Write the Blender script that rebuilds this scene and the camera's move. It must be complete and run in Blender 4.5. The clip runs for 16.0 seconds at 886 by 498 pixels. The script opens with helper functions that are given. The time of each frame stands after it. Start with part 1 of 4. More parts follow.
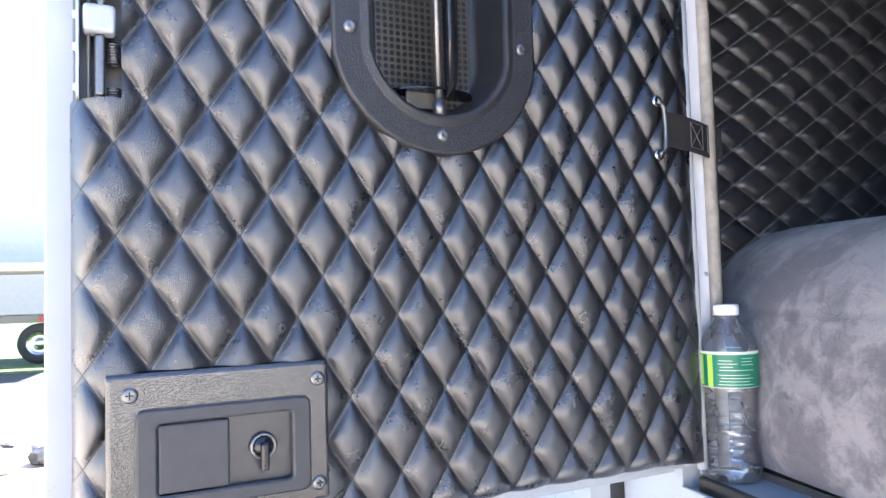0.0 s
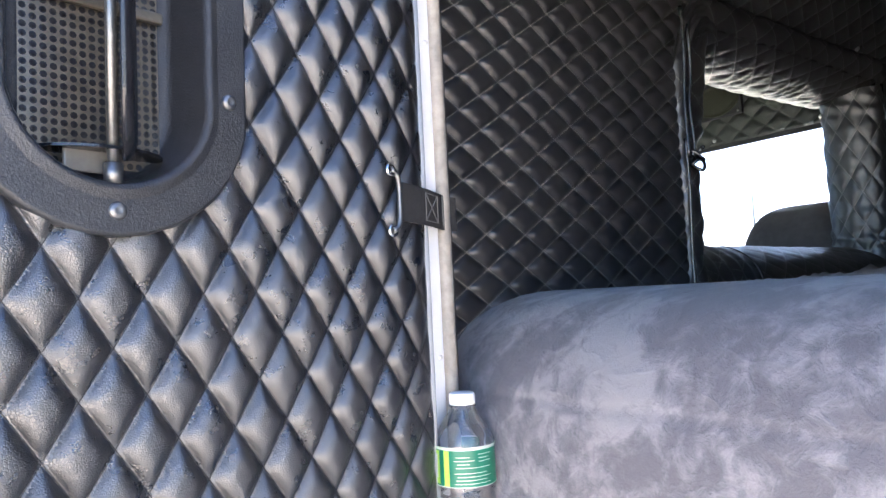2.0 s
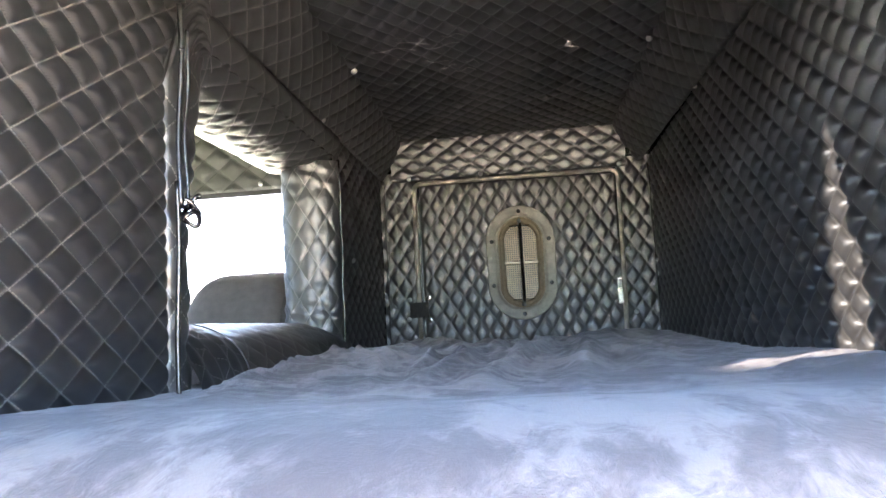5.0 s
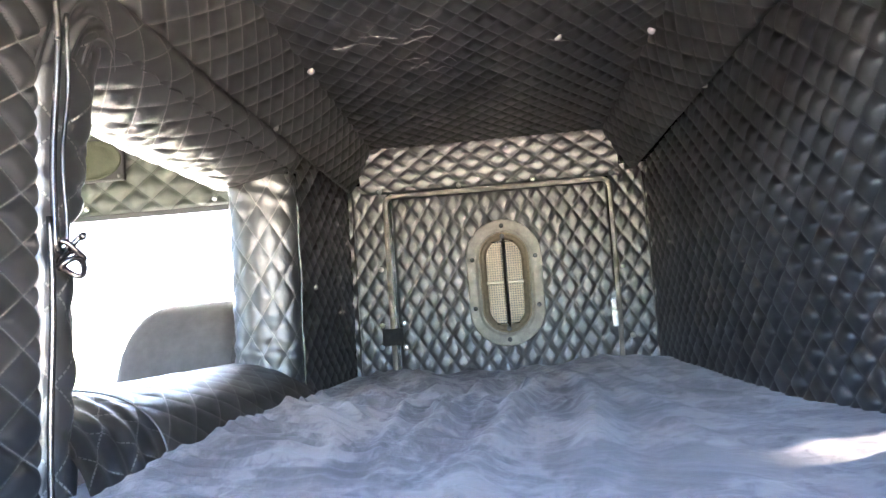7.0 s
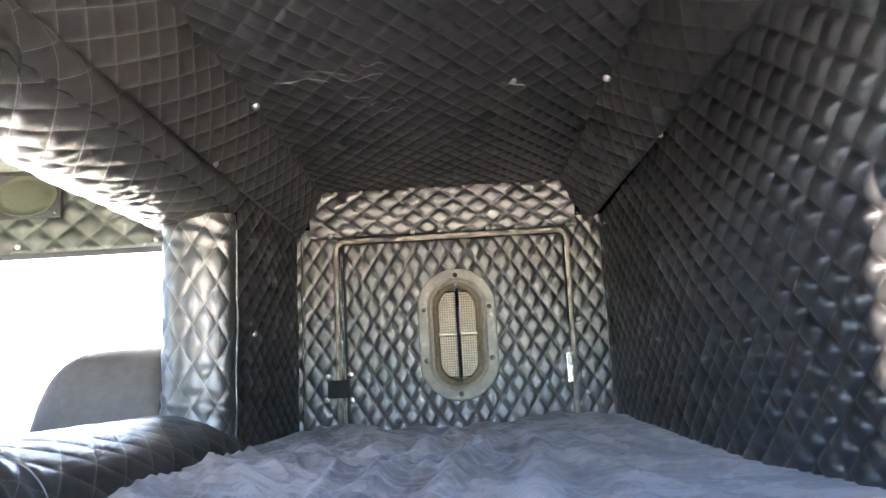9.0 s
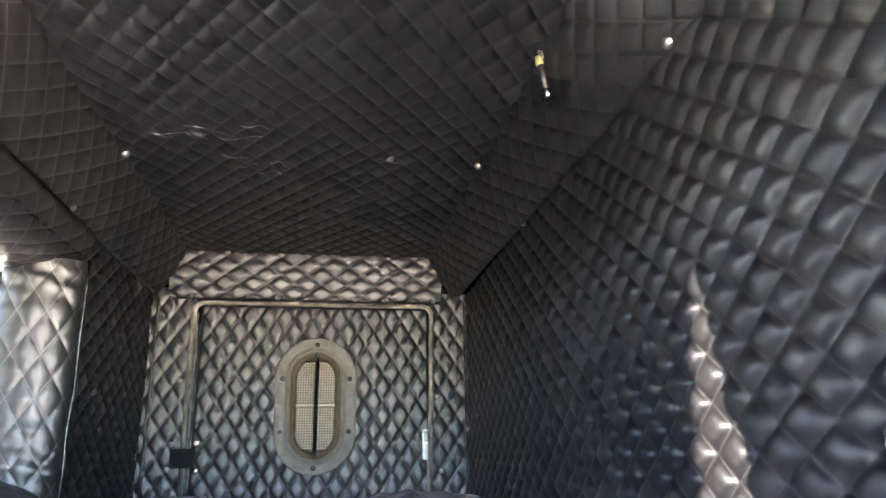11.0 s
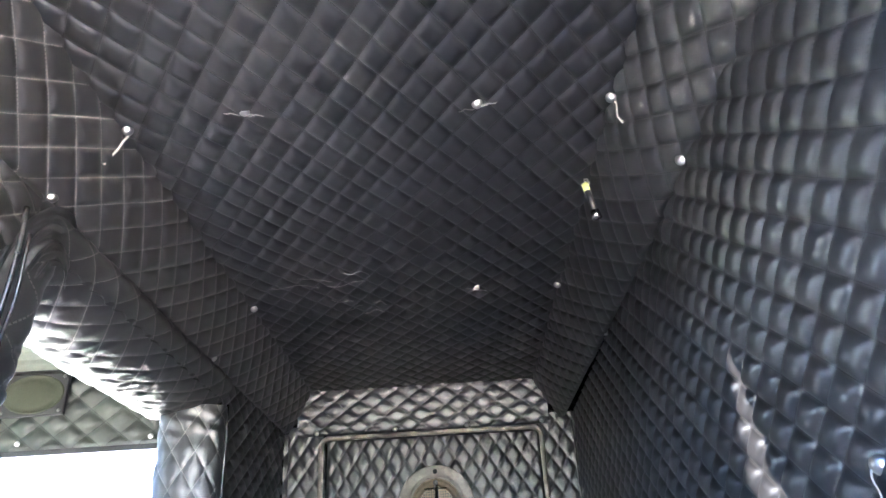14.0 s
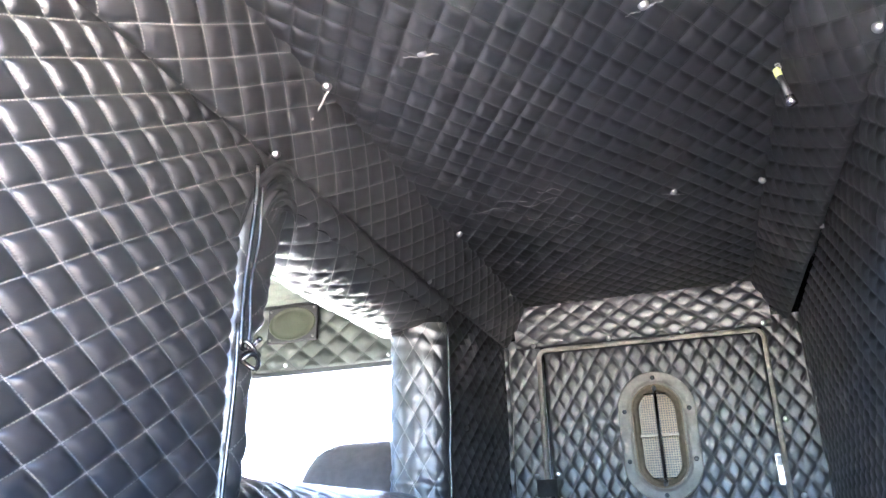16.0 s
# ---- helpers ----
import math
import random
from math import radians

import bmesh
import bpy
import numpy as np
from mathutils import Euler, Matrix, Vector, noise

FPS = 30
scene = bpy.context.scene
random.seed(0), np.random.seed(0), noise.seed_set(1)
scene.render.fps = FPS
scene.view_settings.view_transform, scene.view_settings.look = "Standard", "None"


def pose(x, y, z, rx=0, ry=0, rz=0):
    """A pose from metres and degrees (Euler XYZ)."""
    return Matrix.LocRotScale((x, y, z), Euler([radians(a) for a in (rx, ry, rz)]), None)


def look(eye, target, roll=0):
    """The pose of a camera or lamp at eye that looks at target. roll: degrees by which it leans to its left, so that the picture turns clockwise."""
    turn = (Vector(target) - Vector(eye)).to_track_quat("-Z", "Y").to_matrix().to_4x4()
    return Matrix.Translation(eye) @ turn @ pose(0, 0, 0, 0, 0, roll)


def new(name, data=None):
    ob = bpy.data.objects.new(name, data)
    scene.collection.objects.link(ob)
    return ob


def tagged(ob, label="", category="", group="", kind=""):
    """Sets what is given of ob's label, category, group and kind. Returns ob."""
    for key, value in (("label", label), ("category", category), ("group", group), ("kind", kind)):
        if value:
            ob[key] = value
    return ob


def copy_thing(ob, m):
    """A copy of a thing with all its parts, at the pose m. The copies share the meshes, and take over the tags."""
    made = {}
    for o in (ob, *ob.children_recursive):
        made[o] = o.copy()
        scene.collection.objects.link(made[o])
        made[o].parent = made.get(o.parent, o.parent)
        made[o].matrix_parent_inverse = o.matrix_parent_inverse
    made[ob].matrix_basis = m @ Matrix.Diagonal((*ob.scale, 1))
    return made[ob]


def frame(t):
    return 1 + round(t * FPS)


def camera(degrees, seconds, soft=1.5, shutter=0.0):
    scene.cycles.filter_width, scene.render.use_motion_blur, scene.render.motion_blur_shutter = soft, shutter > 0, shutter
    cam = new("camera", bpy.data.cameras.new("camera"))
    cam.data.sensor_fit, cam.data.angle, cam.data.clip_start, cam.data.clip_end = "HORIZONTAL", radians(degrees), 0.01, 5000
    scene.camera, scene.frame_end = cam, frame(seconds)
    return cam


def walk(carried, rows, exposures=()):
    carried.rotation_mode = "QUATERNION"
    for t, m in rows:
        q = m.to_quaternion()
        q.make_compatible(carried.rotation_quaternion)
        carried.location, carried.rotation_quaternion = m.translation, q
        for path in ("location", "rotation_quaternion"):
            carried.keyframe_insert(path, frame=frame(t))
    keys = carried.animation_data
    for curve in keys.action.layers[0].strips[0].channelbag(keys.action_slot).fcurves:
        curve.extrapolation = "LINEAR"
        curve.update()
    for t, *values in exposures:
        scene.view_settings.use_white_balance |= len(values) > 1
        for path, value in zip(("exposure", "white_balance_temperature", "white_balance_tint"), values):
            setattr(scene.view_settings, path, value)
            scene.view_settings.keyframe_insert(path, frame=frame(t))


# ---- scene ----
cam = camera(64.3, 16.0)
PATH = [
    (0, (0.849, -0.516, 1.715), (-1.084, -0.014, 1.82), -1.7),
    (0.5, (0.854, -0.505, 1.732), (-1.082, -0.02, 1.868), -1.9),
    (1, (0.851, -0.496, 1.752), (-1.069, 0.046, 1.9), -2.2),
    (1.5, (0.815, -0.483, 1.767), (-1.025, 0.292, 1.898), -2.5),
    (2, (0.738, -0.454, 1.788), (-0.868, 0.731, 1.924), -2.8),
    (2.5, (0.648, -0.424, 1.793), (-0.655, 1.084, 1.952), -2.5),
    (3, (0.593, -0.383, 1.798), (-0.487, 1.29, 1.987), -1.8),
    (3.5, (0.543, -0.332, 1.811), (-0.322, 1.458, 2.029), -1.9),
    (4, (0.509, -0.293, 1.828), (-0.123, 1.591, 2.051), -2.3),
    (4.5, (0.478, -0.257, 1.834), (0.077, 1.692, 2.039), -2.9),
    (5, (0.441, -0.222, 1.846), (0.225, 1.755, 2.055), -3.1),
    (5.2, (0.43, -0.207, 1.853), (0.262, 1.774, 2.071), -2.7),
    (7.3, (0.429, 0.043, 1.919), (0.265, 2.024, 2.132), -4.4),
    (7.5, (0.44, 0.072, 1.915), (0.261, 2.053, 2.126), -4.4),
    (8, (0.44, 0.097, 1.916), (0.238, 2.077, 2.116), -4.2),
    (8.5, (0.448, 0.082, 1.913), (0.297, 2.058, 2.184), -3.6),
    (9, (0.455, 0.07, 1.912), (0.415, 2.038, 2.268), -3.1),
    (9.5, (0.461, 0.067, 1.913), (0.528, 2.021, 2.333), -2.3),
    (10, (0.462, 0.059, 1.907), (0.63, 1.992, 2.389), -1.6),
    (10.2, (0.463, 0.056, 1.904), (0.669, 1.981, 2.407), -1.4),
    (12.3, (0.454, -0.004, 1.862), (0.862, 1.83, 2.546), -1.2),
    (12.5, (0.448, -0.022, 1.85), (0.853, 1.799, 2.572), -1.6),
    (13, (0.458, -0.048, 1.824), (0.803, 1.746, 2.637), -2.7),
    (13.5, (0.489, -0.073, 1.827), (0.685, 1.712, 2.707), -3.3),
    (14, (0.516, -0.089, 1.823), (0.509, 1.689, 2.739), -3.4),
    (14.5, (0.522, -0.101, 1.817), (0.319, 1.668, 2.727), -2.8),
    (15, (0.536, -0.107, 1.807), (0.174, 1.657, 2.679), -2.1),
    (15.5, (0.556, -0.113, 1.799), (0.06, 1.648, 2.606), -1.6),
    (16, (0.568, -0.134, 1.79), (-0.054, 1.619, 2.524), -1.2),
]
EXPOSURES = [(0, 3.35, 5400, 18), (1.5, 3.65, 5400, 18), (2.2, 3.8, 5500, 18), (3.5, 4.95, 5900, 18), (5.2, 5.85, 6150, 18), (7.5, 6.55, 6000, 20), (9, 6.4, 6000, 20), (10, 6.05, 6000, 21), (12.3, 6.0, 5650, 20), (13.5, 6.05, 5300, 19), (16, 6.5, 5300, 21)]
walk(cam, [(t, look(eye, target, roll)) for t, eye, target, roll in PATH], EXPOSURES)

# ---- sky, sun, exposure ----
world = bpy.data.worlds.new("sky")
scene.world = world
world.use_nodes = True
wn = world.node_tree
sky = wn.nodes.new("ShaderNodeTexSky")
sky.sky_type = "NISHITA"
sky.sun_disc = False
sky.sun_elevation, sky.sun_rotation = radians(51), radians(-20)
wn.links.new(sky.outputs[0], wn.nodes["Background"].inputs[0])
wn.nodes["Background"].inputs[1].default_value = 0.065

sun = new("sun", bpy.data.lights.new("sun", "SUN"))
sun.data.energy, sun.data.angle, sun.data.color = 5.0, radians(0.53), (1.0, 0.93, 0.82)
# added spot lamp for the rear-wall streak, in through windscreen slit and cab opening
streak_lamp = new("streak_spot", bpy.data.lights.new("streak_spot", "SPOT"))
streak_lamp.data.energy, streak_lamp.data.spot_size, streak_lamp.data.spot_blend, streak_lamp.data.shadow_soft_size = 95, radians(14.4), 0.02, 0.01
streak_lamp.data.color = (1.0, 0.88, 0.70)
streak_lamp.matrix_world = look((-4.0, 0.925, 2.70), (0.845, 0.120, 1.86))
sun.matrix_world = look((-2.0, 5.6, 7.4), (0, 0, 0))

# ---- materials ----


def material(name):
    m = bpy.data.materials.new(name)
    m.use_nodes = True
    t = m.node_tree
    return m, t.nodes, t.links, t.nodes["Principled BSDF"]


def ramp(nodes, links, src, stops):
    r = nodes.new("ShaderNodeValToRGB")
    el = r.color_ramp.elements
    el[0].position, el[0].color = stops[0][0], (*stops[0][1], 1)
    el[1].position, el[1].color = stops[-1][0], (*stops[-1][1], 1)
    for p, c in stops[1:-1]:
        e = el.new(p)
        e.color = (*c, 1)
    links.new(src, r.inputs[0])
    return r.outputs[0]


def noise_node(nodes, links, scale, detail=4.0, rough=0.5, coord=None, distort=0.0):
    n = nodes.new("ShaderNodeTexNoise")
    n.inputs["Scale"].default_value, n.inputs["Detail"].default_value = scale, detail
    n.inputs["Roughness"].default_value, n.inputs["Distortion"].default_value = rough, distort
    if coord is not None:
        links.new(coord, n.inputs["Vector"])
    return n.outputs["Fac"]


def maths(nodes, links, op, a, b=None, c=None):
    n = nodes.new("ShaderNodeMath")
    n.operation = op
    for i, v in enumerate((a, b, c)):
        if v is None:
            continue
        if isinstance(v, (int, float)):
            n.inputs[i].default_value = v
        else:
            links.new(v, n.inputs[i])
    return n.outputs[0]


def bump(nodes, links, bsdf, height, strength, distance, below=None):
    b = nodes.new("ShaderNodeBump")
    b.inputs["Strength"].default_value, b.inputs["Distance"].default_value = strength, distance
    links.new(height, b.inputs["Height"])
    if below is not None:
        links.new(below, b.inputs["Normal"])
    links.new(b.outputs[0], bsdf.inputs["Normal"])
    return b.outputs[0]


def simple(name, colour, rough=0.5, metal=0.0, vary=0.25, scale=30.0, grain=0.0, grain_scale=300.0, spec=0.5):
    """A plain surface with stains at two scales and, where asked, a fine relief."""
    m, n, l, p = material(name)
    co = n.new("ShaderNodeTexCoord").outputs["Object"]
    a = noise_node(n, l, scale, 5, 0.6, co)
    d = [c * (1 - vary) for c in colour]
    u = [min(1, c * (1 + vary)) for c in colour]
    l.new(ramp(n, l, a, [(0.3, d), (0.7, u)]), p.inputs["Base Color"])
    b = noise_node(n, l, scale * 6, 3, 0.6, co)
    l.new(maths(n, l, "MULTIPLY_ADD", b, 0.25, rough - 0.12), p.inputs["Roughness"])
    p.inputs["Metallic"].default_value = metal
    p.inputs["Specular IOR Level"].default_value = spec
    if grain:
        bump(n, l, p, noise_node(n, l, grain_scale, 3, 0.6, co), grain, 0.001)
    return m


def vinyl(name, dark, light, rough, stitches=True, grain=0.42, thread=(0.035, 0.035, 0.036), spec=0.7, width=0.009, pebbles=340):
    """Padded leather-grain vinyl; the quilt's own coordinates carry its stitches."""
    m, n, l, p = material(name)
    co = n.new("ShaderNodeTexCoord")
    obj = co.outputs["Object"]
    base = ramp(n, l, noise_node(n, l, 14, 5, 0.65, obj), [(0.3, dark), (0.72, light)])
    v = n.new("ShaderNodeTexVoronoi")
    v.feature = "DISTANCE_TO_EDGE"
    v.inputs["Scale"].default_value = pebbles
    l.new(obj, v.inputs["Vector"])
    pebble = v.outputs["Distance"]
    crease = noise_node(n, l, 190, 4, 0.7, obj, 0.6)
    plump = maths(n, l, "SMOOTH_MIN", maths(n, l, "MULTIPLY", pebble, 5.5), 1.0, 0.45)
    height = maths(n, l, "ADD", plump, maths(n, l, "MULTIPLY", crease, 0.14))
    scuff = noise_node(n, l, 38, 5, 0.7, obj)
    l.new(maths(n, l, "MULTIPLY_ADD", scuff, 0.16, rough - 0.08), p.inputs["Roughness"])
    p.inputs["Specular IOR Level"].default_value = spec
    p.inputs["IOR"].default_value = 1.63
    colour = base
    if stitches:
        sep = n.new("ShaderNodeSeparateXYZ")
        l.new(co.outputs["UV"], sep.inputs[0])
        a = maths(n, l, "ADD", sep.outputs[0], sep.outputs[1])
        b = maths(n, l, "SUBTRACT", sep.outputs[0], sep.outputs[1])

        def line(q, along):
            off = maths(n, l, "ABSOLUTE", maths(n, l, "SUBTRACT", q, maths(n, l, "ROUND", q)))
            near = maths(n, l, "LESS_THAN", off, width)
            dash = maths(n, l, "LESS_THAN", maths(n, l, "FRACT", maths(n, l, "MULTIPLY", along, 9.0)), 0.80)
            return maths(n, l, "MULTIPLY", near, dash)

        seam = maths(n, l, "MAXIMUM", line(a, b), line(b, a))
        mix = n.new("ShaderNodeMix")
        mix.data_type = "RGBA"
        l.new(seam, mix.inputs[0])
        l.new(base, mix.inputs[6])
        mix.inputs[7].default_value = (*thread, 1)
        colour = mix.outputs[2]
        height = maths(n, l, "ADD", height, maths(n, l, "MULTIPLY", seam, 0.8))
        # specular cut along the seam, painting in the crease's shade
        offs = [maths(n, l, "ABSOLUTE", maths(n, l, "SUBTRACT", q, maths(n, l, "ROUND", q))) for q in (a, b)]
        seam_shade = maths(n, l, "LESS_THAN", maths(n, l, "MINIMUM", *offs), 0.011)
        l.new(maths(n, l, "MULTIPLY_ADD", seam_shade, -0.7 * spec, spec), p.inputs["Specular IOR Level"])
    l.new(colour, p.inputs["Base Color"])
    bump(n, l, p, height, 1.0, grain * 0.001)
    return m


VINYL = vinyl("black_vinyl", (0.007, 0.007, 0.008), (0.012, 0.0118, 0.012), 0.29, grain=0.17, thread=(0.012, 0.012, 0.013), spec=1.0, pebbles=520)
VINYL_SOFT = vinyl("black_vinyl_soft", (0.008, 0.008, 0.0082), (0.014, 0.0138, 0.0137), 0.42, grain=0.05, spec=0.95, thread=(0.06, 0.059, 0.056), width=0.017)
VINYL_PALE = vinyl("black_vinyl_pale_thread", (0.008, 0.008, 0.0082), (0.014, 0.0138, 0.0137), 0.42, grain=0.05, spec=0.95, thread=(0.20, 0.195, 0.18), width=0.017)
VINYL_PLAIN = vinyl("black_vinyl_plain", (0.008, 0.007, 0.007), (0.015, 0.0135, 0.0125), 0.24, stitches=False, grain=0.08, pebbles=420, spec=0.9)
VINYL_GREY = vinyl("grey_vinyl", (0.017, 0.024, 0.014), (0.027, 0.036, 0.022), 0.42, grain=0.1)
HEADLINER = simple("grey_headliner", (0.19, 0.22, 0.18), 0.8, vary=0.1)
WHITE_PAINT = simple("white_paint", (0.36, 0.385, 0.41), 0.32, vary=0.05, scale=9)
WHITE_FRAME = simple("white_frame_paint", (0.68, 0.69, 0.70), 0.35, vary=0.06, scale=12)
WHITE_PLASTIC = simple("white_plastic", (0.82, 0.82, 0.80), 0.4, vary=0.03)
ALUMINIUM = simple("aluminium", (0.62, 0.62, 0.60), 0.38, 1.0, 0.12, 40)
CHROME = simple("chrome", (0.75, 0.74, 0.70), 0.22, 1.0, 0.1, 60)
GRILLE = simple("brassy_zinc", (0.17, 0.15, 0.115), 0.34, 0.7, 0.15, 90)
# copy of GRILLE for the far vent, warm reflected light painted into its colour
GRILLE_LIT = simple("zinc_grille_lit", (0.21, 0.172, 0.118), 0.42, 0.5, 0.2, 90)
# far vent's black ring; the grey paints in daylight reflected off it
RING_DAYLIT = simple("ring_daylight_sheen", (0.25, 0.23, 0.19), 0.40, vary=0.2, scale=50, grain=0.3, grain_scale=700)
STEEL_DARK = simple("dark_steel", (0.15, 0.145, 0.13), 0.40, 0.4, 0.2, 60)
BLACK_PLASTIC = simple("black_plastic", (0.024, 0.025, 0.026), 0.34, vary=0.2, scale=80, grain=0.16, grain_scale=900, spec=0.8)
BLACK_TEXTURED = simple("textured_plastic", (0.022, 0.023, 0.025), 0.36, vary=0.2, scale=80, grain=0.75, grain_scale=620)
SCREW = simple("zinc", (0.20, 0.20, 0.195), 0.40, 0.9, 0.15, 200)
BLACK_GLOSS = simple("black_gloss", (0.012, 0.012, 0.014), 0.22, vary=0.2, scale=60)
GREY_PLASTIC = simple("grey_plastic", (0.040, 0.041, 0.044), 0.42, vary=0.12, scale=60, grain=0.25, grain_scale=1500)
RUBBER = simple("rubber", (0.03, 0.029, 0.027), 0.65, vary=0.3, scale=50, grain=0.4)
SEAL = simple("grey_seal", (0.31, 0.28, 0.235), 0.6, vary=0.25, scale=60, grain=0.5)
WEBBING = simple("webbing", (0.022, 0.021, 0.020), 0.8, vary=0.3, scale=200, grain=0.9, grain_scale=700)
THREAD_DARK = simple("grey_thread", (0.10, 0.10, 0.095), 0.7, vary=0.1)
THREAD = simple("pale_thread", (0.30, 0.29, 0.27), 0.7, vary=0.1)
SNAP = simple("nickel", (0.55, 0.55, 0.52), 0.36, 1.0, 0.1, 200)
TARMAC = simple("tarmac", (0.055, 0.055, 0.06), 0.85, vary=0.25, scale=4, grain=0.8, grain_scale=150)
ASPHALT = simple("concrete", (0.57, 0.475, 0.35), 0.9, vary=0.25, scale=3, grain=0.8, grain_scale=120)
GRASS = simple("grass", (0.09, 0.14, 0.035), 0.9, vary=0.45, scale=5, grain=1.0, grain_scale=60)
BUNK_WOOD = simple("bunk_wood", (0.14, 0.105, 0.08), 0.6, vary=0.3, scale=30, grain=0.3)
BOLSTER = simple("bolster_cloth", (0.045, 0.042, 0.041), 0.7, vary=0.15, scale=40, grain=0.5, grain_scale=500)
SEAT_CLOTH = simple("seat_cloth", (0.085, 0.08, 0.078), 0.75, vary=0.15, scale=40, grain=0.6, grain_scale=500)
YELLOW = simple("yellow_plastic", (0.55, 0.58, 0.20), 0.4, vary=0.06)
RED = simple("red_lens", (0.55, 0.03, 0.025), 0.3, vary=0.1)
LABEL_GREEN = simple("green_label", (0.010, 0.16, 0.085), 0.35, vary=0.1, scale=60)
LABEL_LIME = simple("lime_label", (0.42, 0.68, 0.08), 0.35, vary=0.12, scale=60)
LABEL_PALE = simple("pale_label", (0.60, 0.66, 0.55), 0.4, vary=0.05)


def plush():
    """Brushed plush: the nap lies two ways in hand-sized strokes with soft, ragged borders."""
    m, n, l, p = material("grey_plush")
    lay = n.new("ShaderNodeMapping")
    lay.inputs["Scale"].default_value = (1.15, 0.8, 1.1)
    lay.inputs["Rotation"].default_value = (0.0, 0.0, 0.5)
    l.new(n.new("ShaderNodeTexCoord").outputs["Object"], lay.inputs[0])
    co = lay.outputs[0]
    cloud = noise_node(n, l, 8.0, 6, 0.60, co, 0.35)
    brush = noise_node(n, l, 34, 6, 0.68, co, 0.5)
    nap = maths(n, l, "ADD", maths(n, l, "MULTIPLY", cloud, 0.66), maths(n, l, "MULTIPLY", brush, 0.34))
    lie = n.new("ShaderNodeMapRange")
    lie.interpolation_type = "SMOOTHSTEP"
    lie.inputs["From Min"].default_value, lie.inputs["From Max"].default_value = 0.43, 0.57
    l.new(nap, lie.inputs["Value"])
    lie = lie.outputs["Result"]
    fur = noise_node(n, l, 420, 4, 0.8, co)
    tone = maths(n, l, "ADD", maths(n, l, "MULTIPLY", lie, 0.86), maths(n, l, "MULTIPLY", fur, 0.28))
    col = ramp(n, l, tone, [(0.05, (0.110, 0.102, 0.107)), (0.40, (0.142, 0.131, 0.134)), (0.75, (0.195, 0.180, 0.180)), (1.0, (0.255, 0.234, 0.226))])
    l.new(col, p.inputs["Base Color"])
    p.inputs["Roughness"].default_value = 0.85
    p.inputs["Sheen Weight"].default_value = 0.22
    p.inputs["Sheen Roughness"].default_value = 0.4
    # fine crumples: thin crests where the noise crosses its middle
    fold = noise_node(n, l, 11, 2, 0.45, co, 0.3)
    crest = maths(n, l, "POWER", maths(n, l, "SUBTRACT", 1.0, maths(n, l, "ABSOLUTE", maths(n, l, "MULTIPLY_ADD", fold, 2.0, -1.0))), 6.0)
    mix = maths(n, l, "ADD", maths(n, l, "MULTIPLY", fur, 0.5), maths(n, l, "ADD", maths(n, l, "MULTIPLY", brush, 1.4), maths(n, l, "MULTIPLY", lie, 0.5)))
    below = bump(n, l, p, mix, 0.6, 0.003)
    bump(n, l, p, crest, 0.25, 0.005, below)
    return m


PLUSH = plush()


def clear(name, colour, ior, rough=0.02):
    m, n, l, p = material(name)
    p.inputs["Base Color"].default_value = (*colour, 1)
    p.inputs["Transmission Weight"].default_value = 1.0
    p.inputs["IOR"].default_value = 1.63
    p.inputs["Roughness"].default_value = rough
    return m


def film_plastic():
    """Thin clear bottle plastic: mostly see-through, bright where it shines."""
    m, n, l, p = material("clear_bottle_plastic")
    see, shine, fres, mix = n.new("ShaderNodeBsdfTransparent"), n.new("ShaderNodeBsdfGlossy"), n.new("ShaderNodeFresnel"), n.new("ShaderNodeMixShader")
    see.inputs[0].default_value = (0.955, 0.97, 0.98, 1)
    shine.inputs["Roughness"].default_value = 0.03
    fres.inputs["IOR"].default_value = 1.95
    l.new(fres.outputs[0], mix.inputs[0])
    l.new(see.outputs[0], mix.inputs[1])
    l.new(shine.outputs[0], mix.inputs[2])
    haze, both = n.new("ShaderNodeBsdfDiffuse"), n.new("ShaderNodeMixShader")
    haze.inputs[0].default_value = (0.93, 0.95, 0.97, 1)
    both.inputs[0].default_value = 0.05
    l.new(mix.outputs[0], both.inputs[1])
    l.new(haze.outputs[0], both.inputs[2])
    l.new(both.outputs[0], n["Material Output"].inputs[0])
    return m


FILM = film_plastic()
GLASS = clear("window_glass", (0.93, 0.97, 0.95), 1.06, 0.0)

# ---- builders ----


def mesh_object(name, verts, faces, mat, parent=None, label="", uv=None, smooth=True):
    me = bpy.data.meshes.new(name)
    me.from_pydata([tuple(v) for v in verts], [], [tuple(int(i) for i in f) for f in faces])
    if uv is not None:
        layer = me.uv_layers.new(name="quilt")
        idx = np.empty(len(me.loops), np.int32)
        me.loops.foreach_get("vertex_index", idx)
        layer.data.foreach_set("uv", np.asarray(uv, np.float32)[idx].ravel())
    me.polygons.foreach_set("use_smooth", [smooth] * len(me.polygons))
    me.materials.append(mat)
    ob = new(name, me)
    if parent is not None:
        ob.parent = parent
    if label:
        ob["label"] = label
    return ob


def part(name, bm, mat, parent=None, label="", smooth=False, flip=False):
    """Links a bmesh as one mesh object under a thing or a part."""
    if flip:
        bmesh.ops.scale(bm, vec=(1, -1, 1), verts=bm.verts)
        bmesh.ops.reverse_faces(bm, faces=bm.faces)
    me = bpy.data.meshes.new(name)
    bm.to_mesh(me)
    bm.free()
    me.polygons.foreach_set("use_smooth", [smooth] * len(me.polygons))
    me.materials.append(mat)
    ob = new(name, me)
    if parent is not None:
        ob.parent = parent
    if label:
        ob["label"] = label
    return ob


def empty(name, m, **tags):
    ob = new(name)
    ob.matrix_world = m
    return tagged(ob, **tags)


